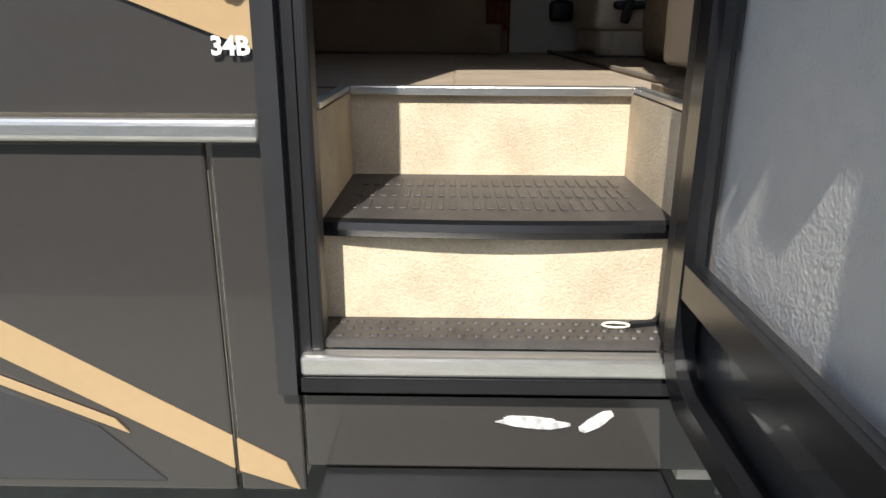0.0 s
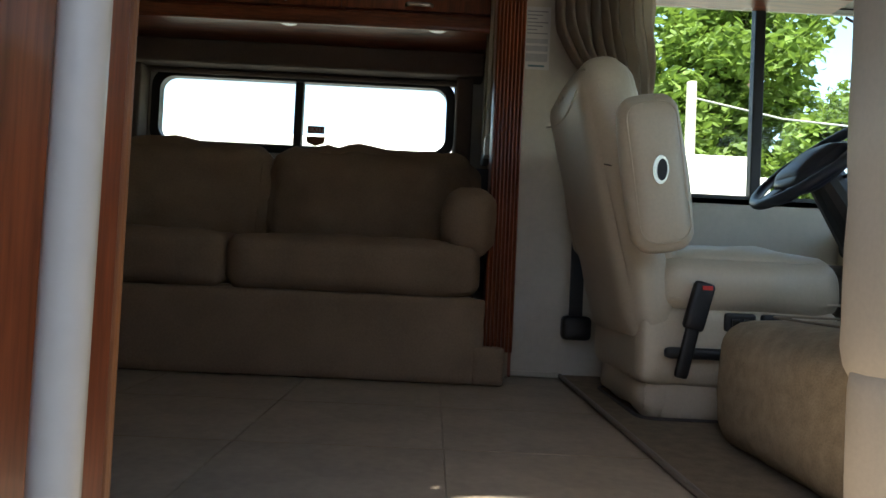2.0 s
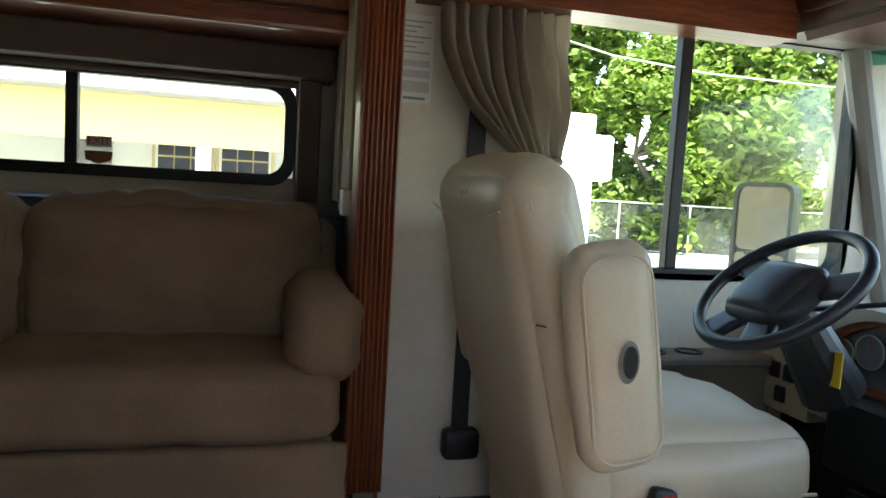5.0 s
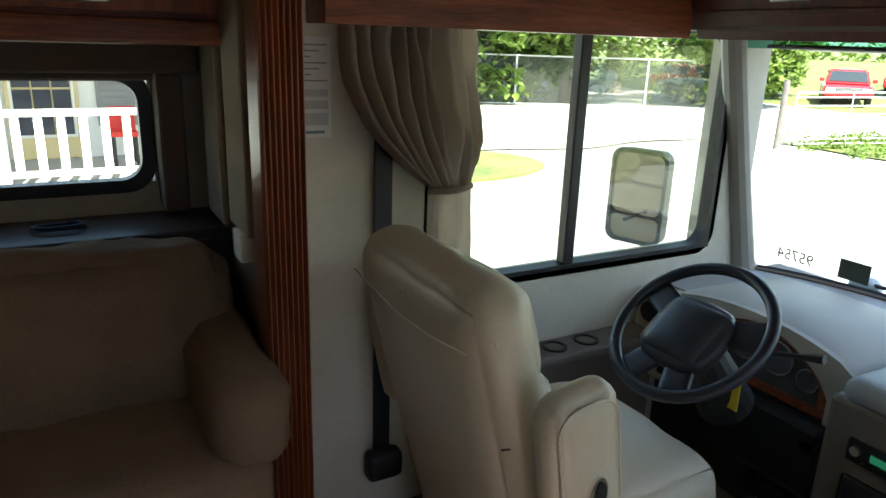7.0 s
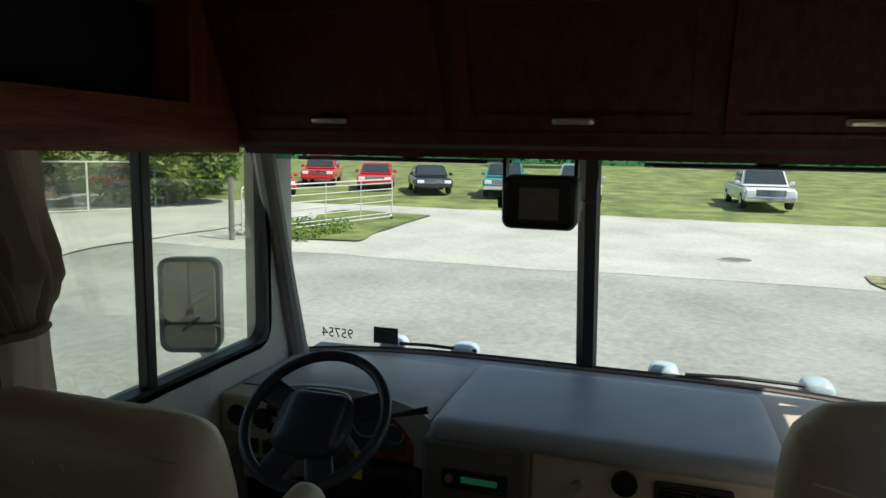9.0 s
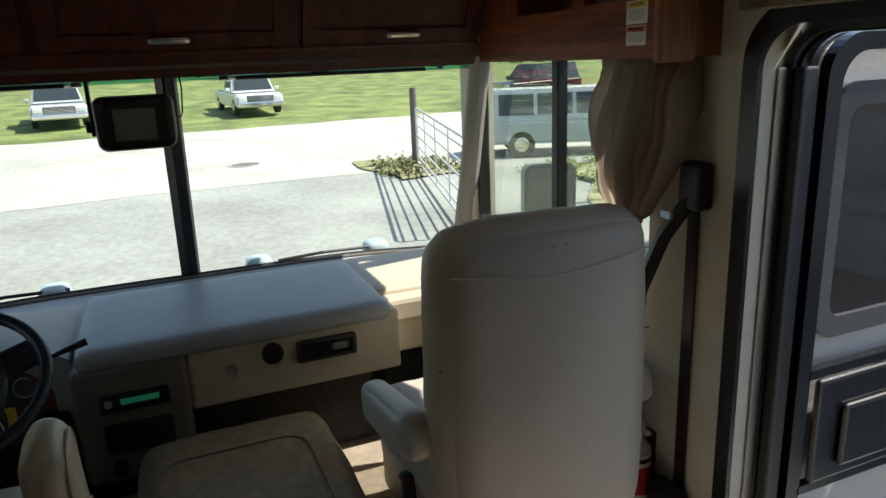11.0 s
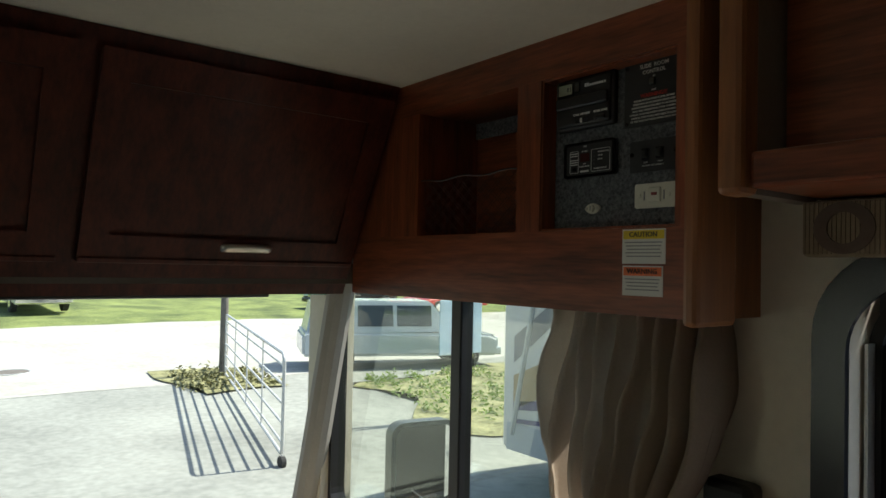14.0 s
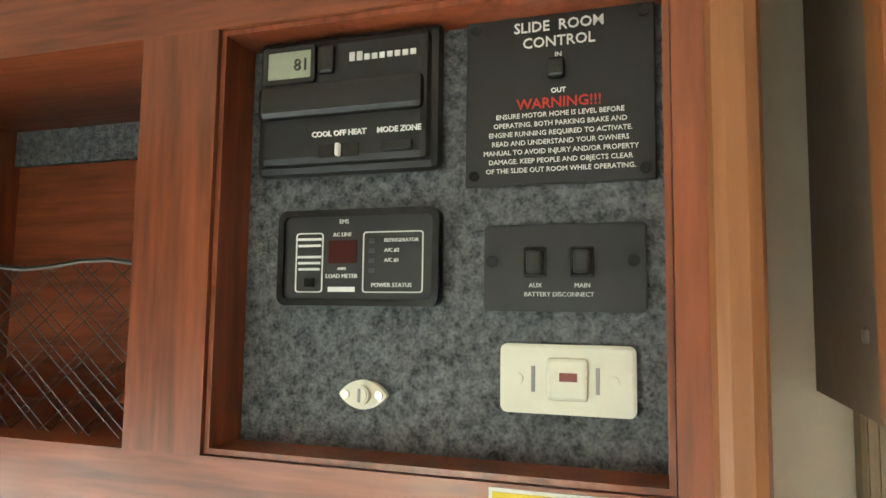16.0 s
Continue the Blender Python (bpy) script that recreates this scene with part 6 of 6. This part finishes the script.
# trees
def tree(seed, h, spread, low=0.25, label="tall leafy green tree", n=44, per=240, size=0.36):
    rng = random.Random(seed)
    t = thing("tree", (0, 0, 0), label, "tree", "trees")
    pts = [(0.25 * rng.uniform(-1, 1) * k, 0.25 * rng.uniform(-1, 1) * k, h * 0.8 * k / 5) for k in range(6)]
    bms = [tube(pts, [0.22 * h / 8 * (1 - 0.16 * k) for k in range(6)], 8)]
    cs = []
    for k in range(n):
        z = h * (low + (1 - low) * (k + rng.random()) / n)
        w = spread * math.sin(math.pi * min(0.97, max(0.12, (z / h - low) / (1 - low) * 0.85 + 0.15))) ** 0.7
        a, rr = rng.uniform(0, 6.3), w * rng.uniform(0.25, 1)
        c = (rr * math.cos(a), rr * math.sin(a), z)
        cs.append((c, rng.uniform(0.5, 1.0) * spread * 0.34))
        if k % 3 == 0:
            b = pts[min(5, int(z / h * 5))]
            bms.append(tube([b, (c[0] * 0.5, c[1] * 0.5, z - 0.3), c], [0.07, 0.045, 0.015], 5))
    part("trunk", join(*bms), BARK, t)
    part("crown", leaf_cloud(rng, cs, per, size), LEAF, t)
    return t


base = [tree(3, 9.0, 3.2), tree(8, 7.0, 3.0, 0.1), tree(14, 11.0, 3.6, 0.3)]
for k, (i, x, y, s, a) in enumerate(((0, 7.5, 34, 1.1, 20), (1, 10.5, 29.5, 1.0, 70), (2, 14.0, 31, 1.0, 130), (1, 15.5, 25.5, 0.85, 200), (0, 19.0, 24.5, 0.9, 250), (2, 24.0, 27, 1.0, 10), (1, 24.0, 20.5, 0.7, 45),
                                     (0, 30, 26, 1.0, 170), (2, 38, 33, 1.1, 300), (1, 29, 22.5, 0.8, 310), (0, 12.0, 34, 1.2, 210), (1, 21.0, 29.5, 1.1, 140))):
    m = pose(x, y, ground_z(x, y) - 0.1, 0, 0, a)
    c = copy_thing(base[i], m)
    s *= 1.35
    c.scale = (s, s, s)
for k, (i, x, y, s, a) in enumerate(((0, 58, 8, 1.2, 33), (1, 62, -8, 1.2, 99), (2, 60, -24, 1.1, 150))):
    base[i].matrix_basis = pose(x, y, ground_z(x, y) - 0.1, 0, 0, a)
rng = random.Random(5)
hedge = thing("bushes", (12, 25, -1.05), "tangled green bushes and palms behind the fence", "bushes", kind="stuff")
part("foliage", leaf_cloud(rng, [((x + rng.uniform(-0.5, 0.5), 32.3 - 0.45 * x + rng.uniform(-0.3, 1.2), rng.uniform(-0.8, 1.6)), rng.uniform(0.6, 1.1)) for x in np.arange(-9, 24, 0.8)], 160, 0.3), LEAF, hedge)
solid("tree_line", leaf_cloud(random.Random(9), [((75 + random.Random(k).uniform(-3, 3), -110 + 4.0 * k, random.Random(k + 50).uniform(0.5, 5)), 4.2) for k in range(60)], 150, 1.0), LEAF, "distant line of green trees", "trees", "stuff")

# utility pole
up = thing("utility_pole", (9.0, 21.0, -1.05), "pale wooden utility pole with a cable", "pole")
part("pole", cyl((8.3, 22.0, -1.1), (8.3, 22.0, 6.8), 0.2, 0.16, 12), mat("pale_pole_wood", (0.42, 0.38, 0.32), 0.9, 0.2, 4, 0.4), up)
part("cable", tube([(8.3, 22, 6.3), (11, 21.4, 5.6), (14, 20.6, 5.2), (18, 19.6, 5.0), (30, 17, 5.6)], 0.03, 5), GREYINK, up)
tr = thing("box_trailer", (3.4, 9.0, -1.05), "plain white box trailer parked beside the house", "trailer")
part("body", box(2.75, 4.1, 8.3, 10.9, -0.62, 1.95, 0.03), WHITE, tr)
part("nose", box(4.1, 4.42, 8.4, 10.8, 1.15, 1.72, 0.05), WHITE, tr, "white overhang at the end")
part("skirt_rail", box(2.74, 4.11, 8.28, 8.32, -0.66, -0.58, 0.01), ALU, tr)
for y in (8.5, 10.6):
    wheel_parts(tr, 3.4, y, -0.72, 0.33, -1 if y < 9 else 1)

# house across the yard
HY = 10.0
hs = thing("house", (-2, HY, -1.05), "white house with a porch and cream trim", "house")
part("wall", box(-16, 1.6, HY + 2.2, HY + 2.4, -1.05, 2.6), SIDING, hs)
part("wall", box(1.4, 1.6, HY + 2.4, HY + 7, -1.05, 2.6), SIDING, hs)
part("porch_floor", box(-16, 1.6, HY, HY + 2.2, -1.05, -0.45), mat("porch_concrete", (0.35, 0.34, 0.32), 0.9), hs)
bm = bmesh.new()
vs = [bm.verts.new(p) for p in ((-17, HY - 0.5, 2.15), (2.2, HY - 0.5, 2.15), (2.2, HY + 5, 3.0), (-17, HY + 5, 3.0), (-17, HY - 0.5, 2.03), (2.2, HY - 0.5, 2.03), (2.2, HY + 5, 2.85), (-17, HY + 5, 2.85))]
for f in ((0, 1, 2, 3), (7, 6, 5, 4), (0, 4, 5, 1), (1, 5, 6, 2), (2, 6, 7, 3), (3, 7, 4, 0)):
    bm.faces.new([vs[k] for k in f])
rf = part("roof", bm, ROOFMAT, hs, "pale metal roof")
for k in range(48):
    x = -17 + 0.4 * k
    d = (5.5, 2.15)
    part("seam", tube([(x, HY - 0.5, 2.165), (x, HY + 5, 3.015)], 0.02, 4), ROOFMAT, rf)
part("fascia", box(-17, 2.2, HY - 0.55, HY - 0.5, 1.9, 2.16), ROOFMAT, hs)
part("porch_beam", box(-16.5, 1.6, HY, HY + 0.18, 1.3, 1.9, 0.01), CREAMTRIM, hs, "cream porch beam")
for x in (-15, -12, -9, -6.0, -3.2, -0.58, 1.5):
    part("porch_post", box(x - 0.09, x + 0.09, HY + 0.0, HY + 0.18, -0.45, 1.3, 0.012), SIDING, hs)
part("railing", join(box(-16, 1.5, HY + 0.04, HY + 0.14, 0.38, 0.46, 0.01), box(-16, 1.5, HY + 0.05, HY + 0.13, -0.33, -0.26, 0.01)), SIDING, hs)
bal = box(-0.045, 0.045, -0.02, 0.02, -0.27, 0.39)
me = bpy.data.meshes.new("baluster")
bal.to_mesh(me), bal.free()
me.materials.append(SIDING)
for k in range(74):
    o = new("baluster", me)
    o.parent = hs
    o.matrix_parent_inverse = hs.matrix_basis.inverted()
    o.location = (-15.9 + 0.235 * k, HY + 0.09, 0)
GLD = mat("dark_window_glass", (0.05, 0.055, 0.075), 0.1)
for x in (-1.05, -0.1, -5.5):
    d = part("french_door", box(x - 0.45, x + 0.45, HY + 2.14, HY + 2.2, -0.45, 1.75, 0.01), CREAMTRIM, hs, "cream french door")
    for i in range(3):
        for j in range(5):
            part("pane", box(x - 0.36 + 0.245 * i, x - 0.36 + 0.225 + 0.245 * i, HY + 2.125, HY + 2.142, -0.1 + 0.33 * j, 0.2 + 0.33 * j), GLD, d)
    part("muntins", ring([(x - 0.40, -0.14), (x + 0.40, -0.14), (x + 0.40, 1.56), (x - 0.40, 1.56)], [(x - 0.365, -0.105), (x + 0.365, -0.105), (x + 0.365, 1.525), (x - 0.365, 1.525)], "y", HY + 2.115, HY + 2.14), SIDING, d)
for x in (0.9, -2.4, -4.2):
    sh = part("shutter", box(x - 0.32, x + 0.32, HY + 2.15, HY + 2.2, 0.0, 1.6, 0.01), SHUTTER, hs, "grey louvred shutter")
    for j in range(16):
        part("louvre", box(x - 0.27, x + 0.27, HY + 2.125, HY + 2.152, 0.06 + 0.095 * j, 0.12 + 0.095 * j), SHUTTER, sh)
chair = thing("porch_chair", (0.85, HY + 1.4, -0.45), "red porch chair with thin dark legs", "chair")
part("seat", box(0.68, 1.02, HY + 1.25, HY + 1.6, -0.05, 0.02, 0.01), REDINK, chair)
part("backrest", box(0.68, 1.02, HY + 1.57, HY + 1.62, 0.0, 0.34, 0.01), REDINK, chair)
for x in (0.71, 0.99):
    for y in (HY + 1.28, HY + 1.58):
        part("leg", cyl((x, y, -0.45), (x, y, 0.0), 0.02, seg=8), BLACK, chair)

# neighbouring coach
NY = -4.6
nc = thing("motorhome", (2.0, NY - 1.2, -1.05), "cream neighbouring motorhome with violet and gold swooshes", "motorhome")
part("body", box(-5.5, 6.3, NY - 2.5, NY, -0.62, 2.3, 0.06), WHITE, nc)
VIO = mat("violet_paint", (0.09, 0.075, 0.2), 0.3, coat=0.4)
GREYP = mat("grey_stripe_paint", (0.25, 0.25, 0.27), 0.3, coat=0.4)


def swoosh(x0, z0, x1, z1, w0, w1, bow, mt, name):
    top = [(x0 + (x1 - x0) * k / 14, z0 + (z1 - z0) * k / 14 + bow * math.sin(math.pi * k / 14)) for k in range(15)]
    bot = [(x, z - (w0 + (w1 - w0) * k / 14)) for k, (x, z) in enumerate(top)]
    part("swoosh", slab(top + bot[::-1], "y", NY, NY + 0.008), mt, nc, name)


swoosh(-2.0, 0.3, 6.1, 0.25, 0.1, 0.4, 1.1, BODYGOLD, "gold painted swoosh")
swoosh(-3.0, 0.55, 6.1, -0.05, 0.25, 0.10, 0.25, VIO, "violet painted swoosh")
swoosh(-3.0, 0.15, 6.1, -0.25, 0.10, 0.05, 0.15, VIO, "violet painted swoosh")
swoosh(3.6, 2.2, 6.1, 0.7, 0.10, 0.3, 0.1, GREYP, "grey painted stripe")
part("lower_band", box(-5.45, 6.2, NY, NY + 0.01, -0.62, -0.30), mat("silver_band", (0.5, 0.53, 0.56), 0.3), nc)
part("window", box(-3.0, 1.2, NY, NY + 0.01, 1.0, 2.0, 0.004), GLD, nc)
part("awning", cyl((-4, NY + 0.1, 2.2), (5.6, NY + 0.1, 2.2), 0.09, seg=12), WHITE, nc)
for x in (4.9, 5.5):
    part("awning_arm", tube([(x, NY + 0.1, 2.1), (x + 0.5, NY + 0.12, -0.4)], 0.03, 6), GALV, nc)
part("wheel_arch", cyl((2.75, NY - 0.1, -0.5), (2.75, NY + 0.012, -0.5), 0.62, seg=32), BLACK, nc)
w = part("wheel", cyl((2.75, NY - 0.25, -0.57), (2.75, NY + 0.02, -0.57), 0.48, seg=32, bev=0.04), TYRE, nc)
part("rim", join(ring([(2.75 + 0.30 * math.cos(radians(a)), -0.57 + 0.30 * math.sin(radians(a))) for a in range(0, 360, 12)], [(2.75 + 0.25 * math.cos(radians(a)), -0.57 + 0.25 * math.sin(radians(a))) for a in range(0, 360, 12)], "y", NY + 0.0, NY + 0.05),
                 cyl((2.75, NY - 0.06, -0.57), (2.75, NY + 0.03, -0.57), 0.27, 0.2, 28), cyl((2.75, NY, -0.57), (2.75, NY + 0.1, -0.57), 0.09, 0.06, 16)), CHROME, w, "polished alloy rim")
for a in range(0, 360, 36):
    part("hand_hole", cyl((2.75 + 0.2 * math.cos(radians(a)), NY + 0.02, -0.57 + 0.2 * math.sin(radians(a))), (2.75 + 0.2 * math.cos(radians(a)), NY + 0.042, -0.57 + 0.2 * math.sin(radians(a))), 0.035, seg=10), BLACK, w)
w2 = part("wheel", cyl((1.5, NY - 0.6, -0.57), (1.5, NY - 0.3, -0.57), 0.48, seg=24), TYRE, nc)

# floor tiles
tile_bm = box(-0.224, 0.224, -0.224, 0.224, -0.004, 0.0, 0.0015, 1)
tme = bpy.data.meshes.new("tile")
tile_bm.to_mesh(tme), tile_bm.free()
tme.materials.append(VINYL)
half_bm = box(-0.224, 0.224, -0.11, 0.11, -0.004, 0.0, 0.0015, 1)
hme = bpy.data.meshes.new("tile")
half_bm.to_mesh(hme), half_bm.free()
hme.materials.append(VINYL)
for i in range(6):
    for j in range(4):
        o = new("tile", tme)
        o.parent = floor
        o.location = (0.495 - 0.45 * i, 0.597 + 0.45 * j, 0.0)
